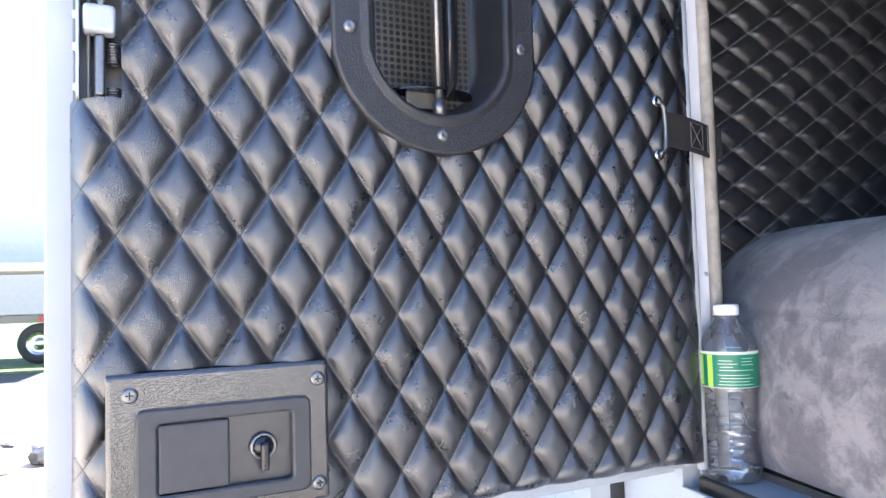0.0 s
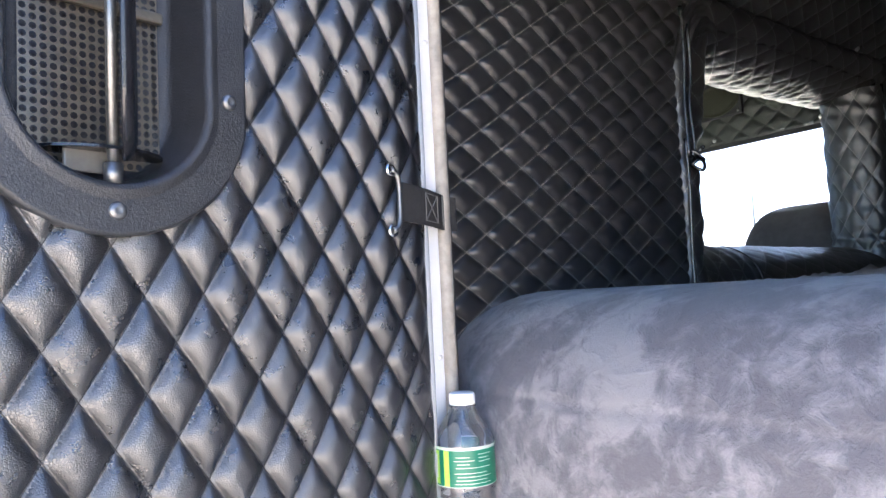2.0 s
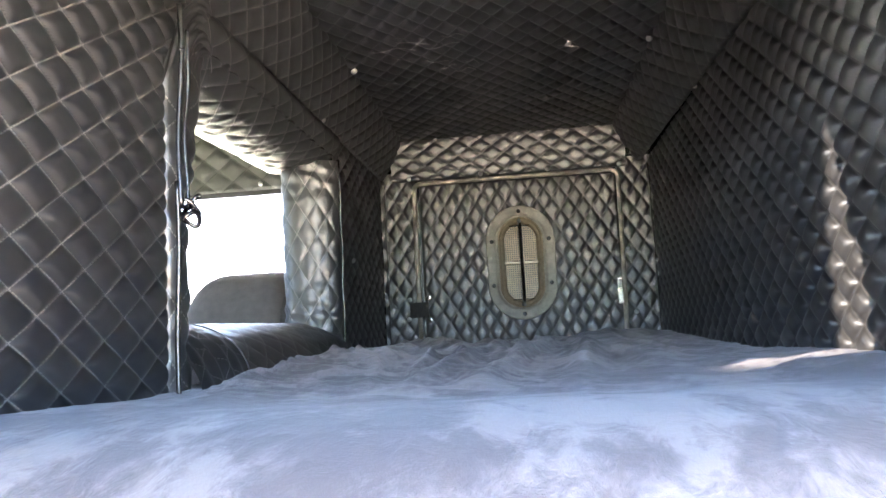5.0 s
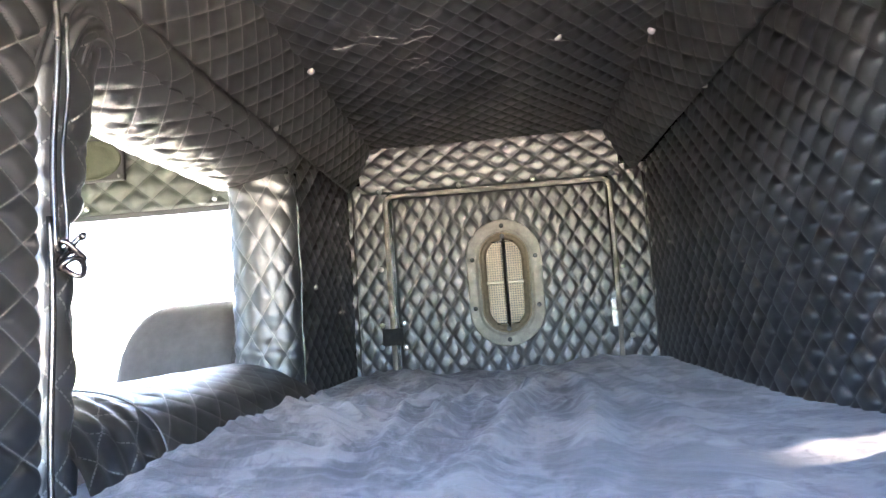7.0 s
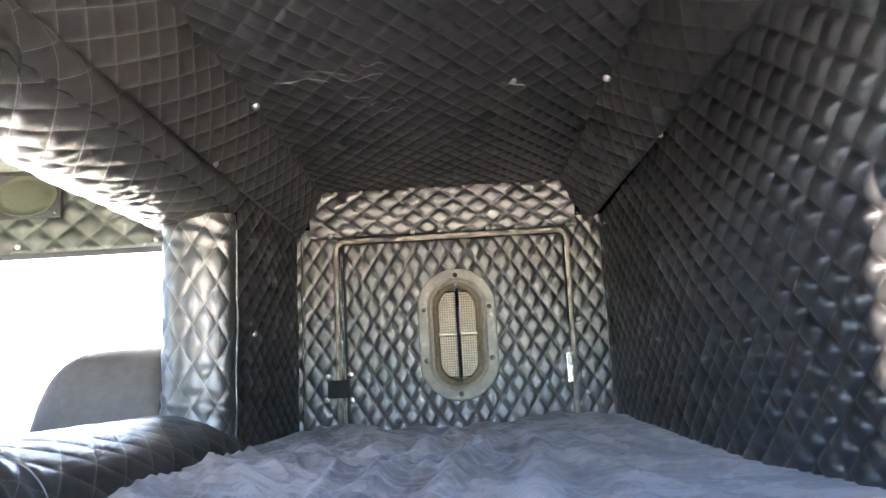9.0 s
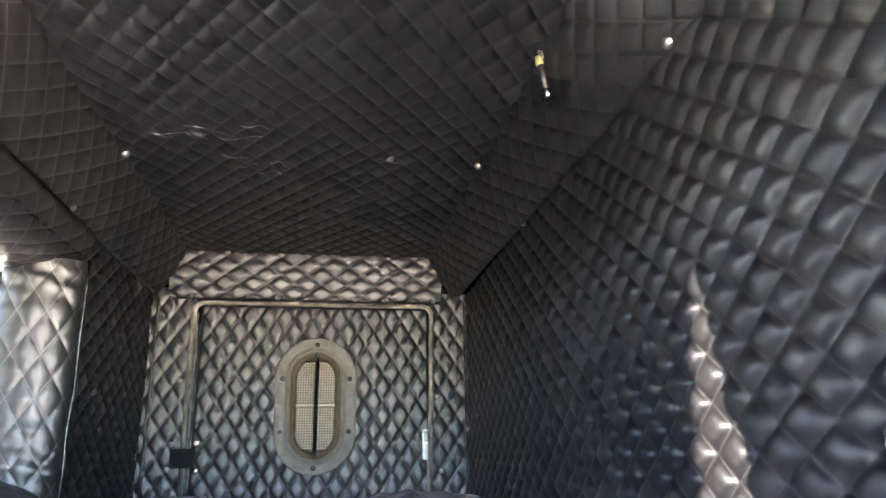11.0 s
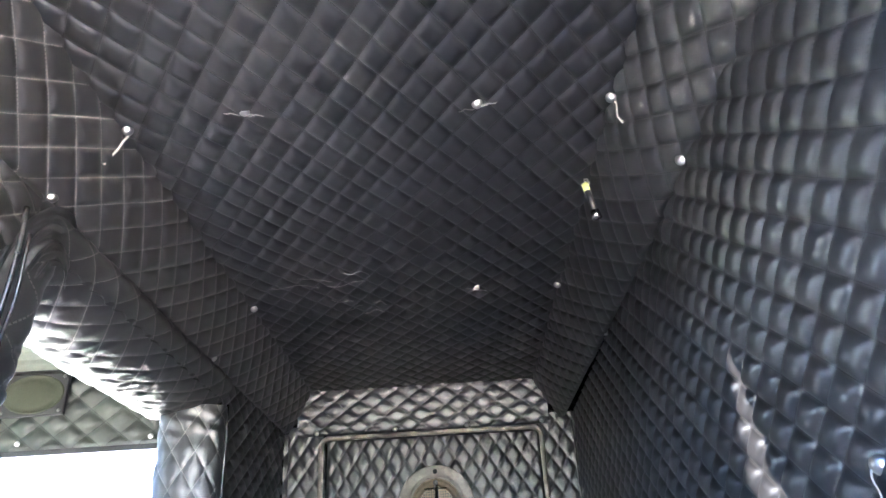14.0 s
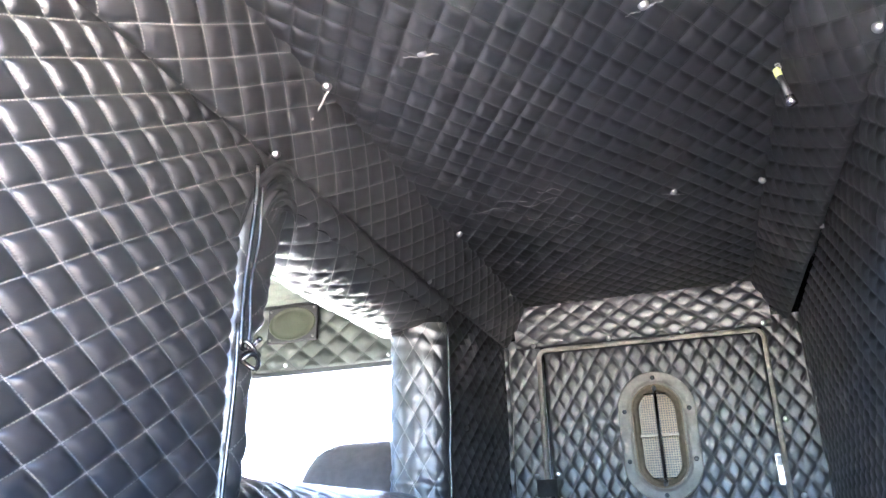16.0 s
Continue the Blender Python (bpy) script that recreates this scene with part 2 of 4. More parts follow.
def box(x0, x1, y0, y1, z0, z1, bevel=0.0, seg=2, bm=None):
    bm2 = bmesh.new()
    bmesh.ops.create_cube(bm2, size=1)
    for v in bm2.verts:
        v.co = Vector(((x0 + x1) / 2 + v.co.x * (x1 - x0), (y0 + y1) / 2 + v.co.y * (y1 - y0), (z0 + z1) / 2 + v.co.z * (z1 - z0)))
    if bevel:
        bmesh.ops.bevel(bm2, geom=bm2.edges[:], offset=bevel, segments=seg, affect="EDGES", profile=0.5)
    if bm is None:
        return bm2
    return join(bm, bm2)


def join(bm, other):
    tmp = bpy.data.meshes.new("tmp")
    other.to_mesh(tmp)
    other.free()
    bm.from_mesh(tmp)
    bpy.data.meshes.remove(tmp)
    return bm


def rod(a, b, r, seg=12, r2=None, bm=None):
    """A capped round bar from a to b."""
    a, b = Vector(a), Vector(b)
    bm2 = bmesh.new()
    bmesh.ops.create_cone(bm2, cap_ends=True, segments=seg, radius1=r, radius2=r if r2 is None else r2, depth=(b - a).length)
    turn = (b - a).to_track_quat("Z", "Y").to_matrix().to_4x4()
    bmesh.ops.transform(bm2, matrix=Matrix.Translation((a + b) / 2) @ turn, verts=bm2.verts)
    return bm2 if bm is None else join(bm, bm2)


def lathe(profile, seg=32, axis_m=None):
    """Turns (radius, height) pairs round z."""
    bm = bmesh.new()
    rings = []
    for r, z in profile:
        if r < 1e-6:
            rings.append([bm.verts.new((0, 0, z))])
        else:
            rings.append([bm.verts.new((r * math.cos(2 * math.pi * i / seg), r * math.sin(2 * math.pi * i / seg), z)) for i in range(seg)])
    for p, q in zip(rings, rings[1:]):
        for i in range(seg):
            j = (i + 1) % seg
            if len(p) == 1 and len(q) > 1:
                bm.faces.new((p[0], q[j], q[i]))
            elif len(q) == 1 and len(p) > 1:
                bm.faces.new((p[i], p[j], q[0]))
            elif len(p) > 1:
                bm.faces.new((p[i], p[j], q[j], q[i]))
    bmesh.ops.recalc_face_normals(bm, faces=bm.faces)
    if axis_m is not None:
        bmesh.ops.transform(bm, matrix=axis_m, verts=bm.verts)
    return bm


def tube(points, r, seg=8, closed=False, bm=None):
    """A round bar bent along points."""
    pts = [Vector(p) for p in points]
    bm2 = bmesh.new()
    rings = []
    up = Vector((0.13, 0.31, 0.94))
    for i, p in enumerate(pts):
        a = pts[i - 1] if (i or closed) else p
        b = pts[(i + 1) % len(pts)] if (i + 1 < len(pts) or closed) else p
        t = (b - a).normalized()
        s = t.cross(up).normalized()
        w = s.cross(t)
        up = w
        rings.append([bm2.verts.new(p + r * (math.cos(2 * math.pi * k / seg) * s + math.sin(2 * math.pi * k / seg) * w)) for k in range(seg)])
    pairs = list(zip(rings, rings[1:])) + ([(rings[-1], rings[0])] if closed else [])
    for p, q in pairs:
        for k in range(seg):
            bm2.faces.new((p[k], p[(k + 1) % seg], q[(k + 1) % seg], q[k]))
    if not closed:
        bm2.faces.new(rings[0][::-1])
        bm2.faces.new(rings[-1])
    bmesh.ops.recalc_face_normals(bm2, faces=bm2.faces)
    return bm2 if bm is None else join(bm, bm2)


def bezier(p, n):
    """n + 1 points at even steps along a smooth curve through the control polygon p."""
    p = np.array(p, float)
    t = np.linspace(0, 1, 200)[:, None]
    k = len(p) - 1
    c = sum(math.comb(k, i) * (1 - t) ** (k - i) * t**i * p[i] for i in range(k + 1))
    d = np.r_[0, np.cumsum(np.linalg.norm(np.diff(c, axis=0), axis=1))]
    s = np.linspace(0, d[-1], n + 1)
    return np.stack([np.interp(s, d, c[:, j]) for j in range(c.shape[1])], 1), d[-1]


def wave(x, y, z=0.0, seed=0, octaves=3):
    """Cheap smooth noise on arrays: sums of turned sines, about -1 to 1."""
    r = np.random.RandomState(seed)
    out, amp = 0.0, 1.0
    for o in range(octaves):
        for _ in range(3):
            a, ph = r.uniform(0, 2 * math.pi, 2)
            f = 2**o * r.uniform(0.7, 1.4)
            out = out + amp * np.sin(f * (x * math.cos(a) + y * math.sin(a)) + ph + 0.8 * np.sin(0.7 * f * (y * math.cos(a) - x * math.sin(a)) + 2 * ph) + z)
        amp *= 0.55
    return out / 3.2


def quilt(name, u0, u1, v0, v1, cell, at, puff, place, mat, parent=None, label="", n=8, keep=None, edge=0.012, edge_in=0.010, sides="uv", seed=1, flip=False, sag=0.004, flat=2.8, tuck=0.035, edge_u=None, vary=0.55):
    """A padded sheet stitched in diamonds of cell = (across, up); at is one crossing of its seams. place(u, v, h) lays it into space, h off the sheet."""
    cw, ch = cell

    def lines(a, b, c, o):
        st = c / (2 * n)
        k = np.arange(math.ceil((a - o) / st + 0.2), math.floor((b - o) / st - 0.2) + 1)
        return np.r_[a, o + k * st, b], np.r_[k[0] - 1, k, k[-1] + 1]

    us, ku = lines(u0, u1, cw, at[0])
    vs, kv = lines(v0, v1, ch, at[1])
    U, V = np.meshgrid(us, vs, indexing="ij")
    qu, qv = (U - at[0]) / cw, (V - at[1]) / ch
    a, b = qu + qv, qu - qv
    fa, fb = np.abs(np.sin(np.pi * a)), np.abs(np.sin(np.pi * b))
    ia, ib = np.floor(a), np.floor(b)
    rnd = np.modf(np.abs(np.sin(ia * 127.1 + ib * 311.7 + seed * 7.3) * 43758.5453))[0]
    rnd2 = np.modf(np.abs(np.sin(ia * 269.5 + ib * 183.3 + seed * 3.1) * 43758.5453))[0]
    pa, pb = a - ia - 0.5, b - ib - 0.5
    dome = (1 - np.abs(2 * pa) ** flat) * (1 - np.abs(2 * pb) ** flat)
    h = puff * dome * (1 + vary * (0.36 * (rnd - 0.5) + 0.30 * (rnd2 - 0.5) * pa + 0.25 * (rnd - 0.5) * pb))
    # small puckers that run into the seams
    pucker = np.sin(27 * pa + 9 * rnd) * np.exp(-((0.5 - np.abs(pb)) / 0.11) ** 2) + np.sin(27 * pb + 7 * rnd2) * np.exp(-((0.5 - np.abs(pa)) / 0.11) ** 2)
    h = h + puff * tuck * pucker * dome
    h = h + sag * wave(U * 9, V * 9, 0, seed)
    rim = np.full_like(U, 9.0)
    if "u" in sides:
        rim = np.minimum(rim, np.minimum(U - u0, u1 - U))
    if "v" in sides:
        rim = np.minimum(rim, np.minimum(V - v0, v1 - V))
    s = np.clip(rim / edge, 0, 1)
    s = np.sqrt(1 - (1 - s) ** 2)
    h = h * s - edge_in * (1 - s)
    if edge_u is not None:
        h = h * np.clip(0.25 + 0.75 * (U - u0) / edge_u, 0, 1)
    # the seams wander a little
    X, Y, Z = place(U + 0.0016 * wave(U * 13, V * 13, 0, seed + 90), V + 0.0016 * wave(U * 12, V * 14, 0, seed + 91), h)
    verts = np.stack([X, Y, Z], -1).reshape(-1, 3)
    nu, nv = U.shape
    I, J = np.meshgrid(np.arange(nu - 1), np.arange(nv - 1), indexing="ij")
    p00, p10, p01, p11 = I * nv + J, (I + 1) * nv + J, I * nv + J + 1, (I + 1) * nv + J + 1
    ok = np.ones(I.shape, bool)
    if keep is not None:
        uc = (us[:-1] + us[1:])[:, None] / 2 + 0 * I
        vc = (vs[:-1] + vs[1:])[None, :] / 2 + 0 * I
        ok = keep(uc, vc)
    # the quads' diagonals follow the seams
    falling = ((ku[:-1][:, None] + kv[:-1][None, :] + 1) % (2 * n)) == 0
    tri = []
    f = ok & falling
    tri += [np.stack([p00[f], p10[f], p01[f]], 1), np.stack([p10[f], p11[f], p01[f]], 1)]
    f = ok & ~falling
    tri += [np.stack([p00[f], p10[f], p11[f]], 1), np.stack([p00[f], p11[f], p01[f]], 1)]
    tri = np.concatenate(tri)
    if flip:
        tri = tri[:, ::-1]
    uv = np.stack([qu, qv], -1).reshape(-1, 2)
    used = np.unique(tri)
    remap = np.full(len(verts), -1)
    remap[used] = np.arange(len(used))
    return mesh_object(name, verts[used], remap[tri], mat, parent, label, uv[used])


def oval(cx, cz, w, h, seg=16):
    """Points round a slot with half-round ends."""
    r, k = w / 2, h / 2 - w / 2
    out = []
    for i in range(2 * seg):
        t = math.pi * i / seg
        out.append((cx + r * math.cos(t), cz + (k if i <= seg and i >= 0 and math.sin(t) >= 0 else -k) + r * math.sin(t)))
    return out


def rounded(cx, cz, w, h, r, seg=5):
    """Points round a rectangle with rounded corners."""
    out = []
    for qx, qz, a0 in ((1, 1, 0), (-1, 1, 90), (-1, -1, 180), (1, -1, 270)):
        for k in range(seg + 1):
            a = radians(a0 + 90 * k / seg)
            out.append((cx + qx * (w / 2 - r) + r * math.cos(a), cz + qz * (h / 2 - r) + r * math.sin(a)))
    return out


def loft(loops, close=True):
    """Skins loops of equally many points; each loop is closed."""
    bm = bmesh.new()
    rings = [[bm.verts.new(p) for p in lp] for lp in loops]
    for p, q in zip(rings, rings[1:]):
        for i in range(len(p)):
            j = (i + 1) % len(p)
            bm.faces.new((p[i], p[j], q[j], q[i]))
    bmesh.ops.recalc_face_normals(bm, faces=bm.faces)
    return bm

# ---- the sleeper: plan ----
XF, YN, YF = -0.018, 0.05, 2.09          # front wall, near wall's inside, far wall
ZC = 2.462                                # ceiling
ZL = 2.337                                # foot of the sloped corner pads
WIDE, TALL = (0.074, 0.0495), (0.0487, 0.0735)


def x_rear(y):
    return 0.826 + 0.0255 * y


# cores of the walls, behind the padding
wf = tagged(new("wall_front"), "black quilted front wall of the sleeper with a cab opening", "wall", kind="structure")
bm = box(XF - 0.05, XF - 0.014, -0.02, 0.66, 1.2, 2.528)
box(XF - 0.05, XF - 0.014, 1.47, YF + 0.06, 1.2, 2.528, bm=bm)
box(XF - 0.05, XF - 0.014, 0.66, 1.47, 2.29, 2.528, bm=bm)
box(XF - 0.05, XF - 0.014, 0.66, 1.47, 1.2, 1.74, bm=bm)
part("core", bm, VINYL_PLAIN, wf)
wr = tagged(new("wall_rear"), "black quilted rear wall of the sleeper", "wall", kind="structure")
bm = box(0, 0.04, -0.02, 2.17, 1.2, 2.528)
for v in bm.verts:
    v.co.x += x_rear(v.co.y) + 0.012
part("core", bm, VINYL_PLAIN, wr)
wk = tagged(new("wall_far"), "quilted side wall with a closed luggage door", "wall", kind="structure")
bm = box(XF - 0.05, 0.11, YF + 0.016, YF + 0.06, 1.2, 2.528)
box(0.765, 0.92, YF + 0.016, YF + 0.06, 1.2, 2.528, bm=bm)
box(0.11, 0.765, YF + 0.016, YF + 0.06, 2.30, 2.528, bm=bm)
box(0.11, 0.765, YF + 0.016, YF + 0.06, 1.2, 1.6, bm=bm)
box(0.11, 0.765, YF + 0.052, YF + 0.06, 1.6, 2.30, bm=bm)
part("core", bm, VINYL_PLAIN, wk)
wn_ = tagged(new("wall_near"), "white metal side wall of the truck around a door opening", "wall", kind="structure")
bm = box(-0.06, 0.085, -0.028, 0.018, 1.2, 2.528)
box(0.775, 0.90, -0.028, 0.018, 1.2, 2.528, bm=bm)
box(0.085, 0.775, -0.028, 0.018, 2.335, 2.528, bm=bm)
box(0.085, 0.775, -0.028, 0.018, 0.75, 1.462, bm=bm)
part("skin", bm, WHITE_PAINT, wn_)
roof = tagged(new("roof"), "white metal roof of the sleeper", "roof", kind="structure")
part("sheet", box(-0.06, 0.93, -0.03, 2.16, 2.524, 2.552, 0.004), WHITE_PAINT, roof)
ceil = quilt("ceiling", 0.0, 2.09, 0.065, 0.775, (0.0704, 0.0490), (0.6013, 0.5140), 0.0058, lambda u, v, h: (v, u, ZC - h), VINYL_SOFT, n=10, sides="", seed=5, sag=0.002, flat=4.2, tuck=0.05, vary=0.25)
tagged(ceil, "black quilted vinyl ceiling with snap buttons", "ceiling", kind="structure")
floor = tagged(new("floor"), "bunk base under the mattress", "floor", kind="structure")
part("board", box(XF - 0.014, 0.85, YN, YF, 1.30, 1.487), BUNK_WOOD, floor)

# padding of the front wall, round the opening to the cab
OY0, OY1, OZ0, OZ1 = 0.674, 1.475, 1.70, 2.278
quilt("padding", 0.045, YF - 0.004, 1.62, ZL + 0.01, WIDE, (0.2155, 1.947), 0.0078, lambda u, v, h: (XF + h * np.where((v > OZ0) & (v < 2.22) & (u < 1.0), np.clip((0.652 - u) / 0.016, 0, 1), 1.0), u, v), VINYL_PALE, wf, n=12, flat=4.0, tuck=0.06, vary=0.3, sag=0.0025,
      keep=lambda u, v: ~((u > np.where(v > 2.20, OY0, 0.648)) & (u < OY1) & (v > OZ0) & (v < OZ1)), sides="u", seed=2)
quilt("padding", 0.03, YF - 0.004, 1.62, ZL + 0.01, (0.0697, 0.0490), (0.5313, 2.1117), 0.0070, lambda u, v, h: (x_rear(u) - h, u, v), VINYL_SOFT, wr, n=9, sides="u", seed=3, flip=True, sag=0.0015, flat=3.3, tuck=0.05, vary=0.3)

# sloped pads along the top corners
def corner_pad(name, lab, foot, top, a, b, along, out, seed, flip, crossing, cell, mat):
    """A pad from the wall's head (foot) up to the ceiling (top), both (across, z)."""
    ln = math.hypot(top[0] - foot[0], top[1] - foot[1])
    nx, nz = (top[1] - foot[1]) / ln * out, -(top[0] - foot[0]) / ln * out

    def place(u, v, h):
        k = v / ln
        sagged = h + 0.006 * np.sin(np.pi * np.clip(k, 0, 1))
        p = foot[0] + k * (top[0] - foot[0]) + nx * sagged
        q = foot[1] + k * (top[1] - foot[1]) + nz * sagged
        return (p, u, q) if along == "y" else (u, p, q)

    ob = quilt(name, a, b, 0, ln, cell, crossing, 0.0050, place, mat, n=9, sides="v", edge=0.008, edge_in=0.006, seed=seed, flip=flip, sag=0.003, flat=4.0, tuck=0.14)
    return tagged(ob, lab, "trim", kind="structure")


corner_pad("trim_front", "black quilted corner pad under the ceiling", (-0.004, ZL - 0.006), (0.071, ZC + 0.004), 0.03, 2.075, "y", 1, 11, False, (0.5938, 0.0748), (0.0711, 0.0525), VINYL_PALE)
corner_pad("trim_rear", "black quilted corner pad under the ceiling", (0.842, ZL - 0.006), (0.764, ZC + 0.004), 0.03, 2.06, "y", -1, 12, True, (0.60, 0.0748), (0.0711, 0.0525), VINYL_SOFT)
corner_pad("trim_far", "black quilted corner pad above the luggage door", (YF - 0.010, 2.322), (YF - 0.024, 2.487), 0.03, 0.80, "x", -1, 13, False, (0.181, 0.074), (0.0767, 0.053), VINYL_SOFT)

# ---- luggage doors: s runs from the hinge, y towards the padded face ----


def vent(parent, s, z, flip, lid_turn, lid_shift, ring):
    """An oval vent: ring with screws, dish, punched grille, and a lid that turns on an upright rod."""
    w, h = 0.224, 0.374
    v = part("vent", loft([[(x, y, q) for x, q in oval(s, z, w - 2 * i, h - 2 * i)] for i, y in
                           ((0.0, -0.004), (0.0, 0.008), (0.002, 0.0105), (0.0035, 0.0105), (0.0265, 0.0105), (0.028, 0.0105), (0.033, 0.014), (0.037, 0.014), (0.040, 0.008), (0.046, -0.002 if flip else -0.03), (0.052, -0.034), (0.060, -0.034))]),
             ring, parent, "black oval ring, daylight sheen painted in as grey" if flip else "textured black plastic oval ring", True, flip)
    gw, gh, pitch = 0.108, 0.262, 0.0070
    gy = -0.007 if flip else -0.031
    bm = bmesh.new()
    nx, nz = int(gw / pitch), int(gh / pitch)
    for i in range(nx):
        for j in range(nz):
            cx, cz = s + (i + 0.5 - nx / 2) * pitch, z + (j + 0.5 - nz / 2) * pitch
            k, r = pitch / 2, pitch * 0.39
            ring, frame_ = [], []
            for t in range(8):
                a = math.pi / 4 * t
                c, d = math.cos(a), math.sin(a)
                e = max(abs(c), abs(d))
                frame_.append(bm.verts.new((cx + k * c / e, gy, cz + k * d / e)))
                ring.append(bm.verts.new((cx + r * c, gy, cz + r * d)))
            for t in range(8):
                q = (t + 1) % 8
                bm.faces.new((frame_[t], ring[t], ring[q], frame_[q]))
    part("grille", bm, GRILLE_LIT if flip else GRILLE, v, "punched zinc-plated metal grille", False, flip)
    if flip:
        part("grille_frame", loft([[(x, y, q) for x, q in oval(s, z, w - 2 * i, h - 2 * i)] for i, y in ((0.039, 0.0105), (0.041, 0.0115), (0.044, 0.0095), (0.047, 0.002), (0.0485, 0.0015), (0.055, 0.0005), (0.057, -0.004), (0.060, -0.008))]), GRILLE_LIT, v, "worn bronze-coloured frame, warm reflected light painted in", True, flip)
    part("backing", box(s - 0.075, s + 0.075, -0.0415, -0.0395, z - 0.15, z + 0.15), BLACK_PLASTIC, v, "", False, flip)
    part("crossbar", box(s - 0.055, s + 0.055, gy + 0.001, gy + 0.007, z - 0.005, z + 0.005, 0.002), GRILLE, v, "", False, flip)
    part("rod", rod((s, 0.004, z - 0.146), (s, 0.004, z + 0.146), 0.0042, 14), SCREW, v, "bright metal pivot rod", True, flip)
    for q in (-1, 1):
        part("pivot", rod((s, 0.004, z + q * 0.148), (s, 0.004, z + q * 0.132), 0.0068, 14), SCREW, v, "", True, flip)
        part("bracket", box(s - 0.012, s + 0.030, -0.012, -0.008, z + q * 0.128 - 0.010, z + q * 0.128 + 0.010, 0.0015), STEEL_DARK, v, "", False, flip)
        sh = bmesh.new()
        rim_ = [sh.verts.new((s + 0.050 * math.cos(a), -0.026 + 0.036 * math.sin(a), z + q * 0.120)) for a in np.linspace(0, math.pi, 15)]
        low = [sh.verts.new((w_.co.x, w_.co.y, w_.co.z + q * 0.002)) for w_ in rim_]
        sh.faces.new(rim_)
        sh.faces.new(low[::-1])
        for k in range(15):
            sh.faces.new((rim_[k], low[k], low[(k + 1) % 15], rim_[(k + 1) % 15]))
        bmesh.ops.recalc_face_normals(sh, faces=sh.faces)
        part("shelf", sh, BLACK_GLOSS, v, "dark pivot shelf", False, flip)
    # the lid, a thin dished oval standing open on its rod
    lid = loft([[(x, y, q) for x, q in oval(0.0, 0.0, max(0.0004, 0.100 - 2 * i), 0.266 - 2 * i)] for i, y in
                ((0.0498, 0.004), (0.012, 0.004), (0.004, 0.0015), (0.0, -0.003), (0.0, -0.006), (0.004, -0.003), (0.012, 0.0), (0.0498, 0.0))])
    bmesh.ops.transform(lid, matrix=Matrix.Translation((s if flip else s - 0.014, 0.004, z)) @ Matrix.Rotation(radians(lid_turn), 4, "Z") @ Matrix.Translation((lid_shift, 0, 0)), verts=lid.verts)
    part("lid", lid, BLACK_GLOSS, v, "glossy black lid, turned open", True, flip)
    for a in (-90, -27, 27, 90, 153, 207):
        if abs(a) == 90:
            p = (s, z + math.copysign(h / 2 - 0.019, a))
        else:
            p = (s + math.copysign(w / 2 - 0.019, math.cos(radians(a))), z + math.copysign(0.072, math.sin(radians(a))))
        sc = lathe([(0.0, 0.0016), (0.0018, 0.0026), (0.0055, 0.0024), (0.0068, 0.0), (0.0068, -0.002)], 16, Matrix.Translation((p[0], 0.0108, p[1])) @ Matrix.Rotation(radians(-90), 4, "X"))
        part("screw", sc, SCREW if not flip else BLACK_PLASTIC, v, "round screw head", True, flip)
    return v


def luggage_door(name, m, lab, flip, lid_turn, full):
    door = empty(name, m, label=lab, category="door")
    W0, W1, Z0, Z1 = 0.012 if full else 0.024, 0.674, 1.497, 2.312
    sx, sz = 0.350, 2.030
    if full:
        bm = box(0.004, 0.694, -0.054, -0.048, 1.478, 2.336, 0.002)
        for e in ((0.004, 0.03, 1.492, 2.326), (0.640, 0.664, 1.492, 2.326), (0.03, 0.655, 1.492, 1.52), (0.03, 0.655, 2.30, 2.326)):
            box(e[0], e[1], -0.0485, -0.034 if e[0] > 0.6 else -0.016, e[2], e[3], 0.002, bm=bm)
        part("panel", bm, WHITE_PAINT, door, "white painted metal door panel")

    def keep(u, v):
        k = 0.075
        slot = (np.abs(u - sx) < 0.098) & (np.abs(v - sz) < k)
        slot |= ((u - sx) ** 2 + (np.abs(v - sz) - k) ** 2) < 0.098**2
        if full:
            slot |= (u > 0.472) & (u < 0.649) & (v > 1.536) & (v < 1.6525)
            slot |= (u > 0.636) & (v > 1.874) & (v < 1.97)
        return ~slot

    y = -1 if flip else 1
    quilt("padding", W0, W1, Z0, Z1, TALL if full else (0.0508, 0.078), (0.471, 1.800) if full else (0.056, 2.236), 0.0098 if full else 0.0050, lambda u, v, h: (u, y * h, v), VINYL if full else VINYL_SOFT, door, "black leather-grain vinyl, diamond quilted",
          n=12 if full else 8, keep=keep, seed=21 if full else 22, flip=not flip, sag=0.003 if full else 0.0005, flat=3.1 if full else 4.6, edge=0.022 if full else 0.012, edge_in=0.030 if full else 0.010, tuck=0.035 if full else 0.03, vary=0.8 if full else 0.25, edge_u=0.06 if full else None)
    vent(door, sx, sz, flip, lid_turn, 0.024 if full else -0.012, BLACK_TEXTURED if full else RING_DAYLIT)
    return door


u_dir, n_dir = Vector((0.198, -0.98, 0)).normalized(), Vector((0.98, 0.198, 0)).normalized()
open_pose = Matrix.Translation((0.11, 0, 0)) @ Matrix((u_dir, n_dir, (0, 0, 1))).transposed().to_4x4()
near_door = luggage_door("luggage_door", open_pose, "open luggage door, white outside, padded with black quilted vinyl", False, 66, True)

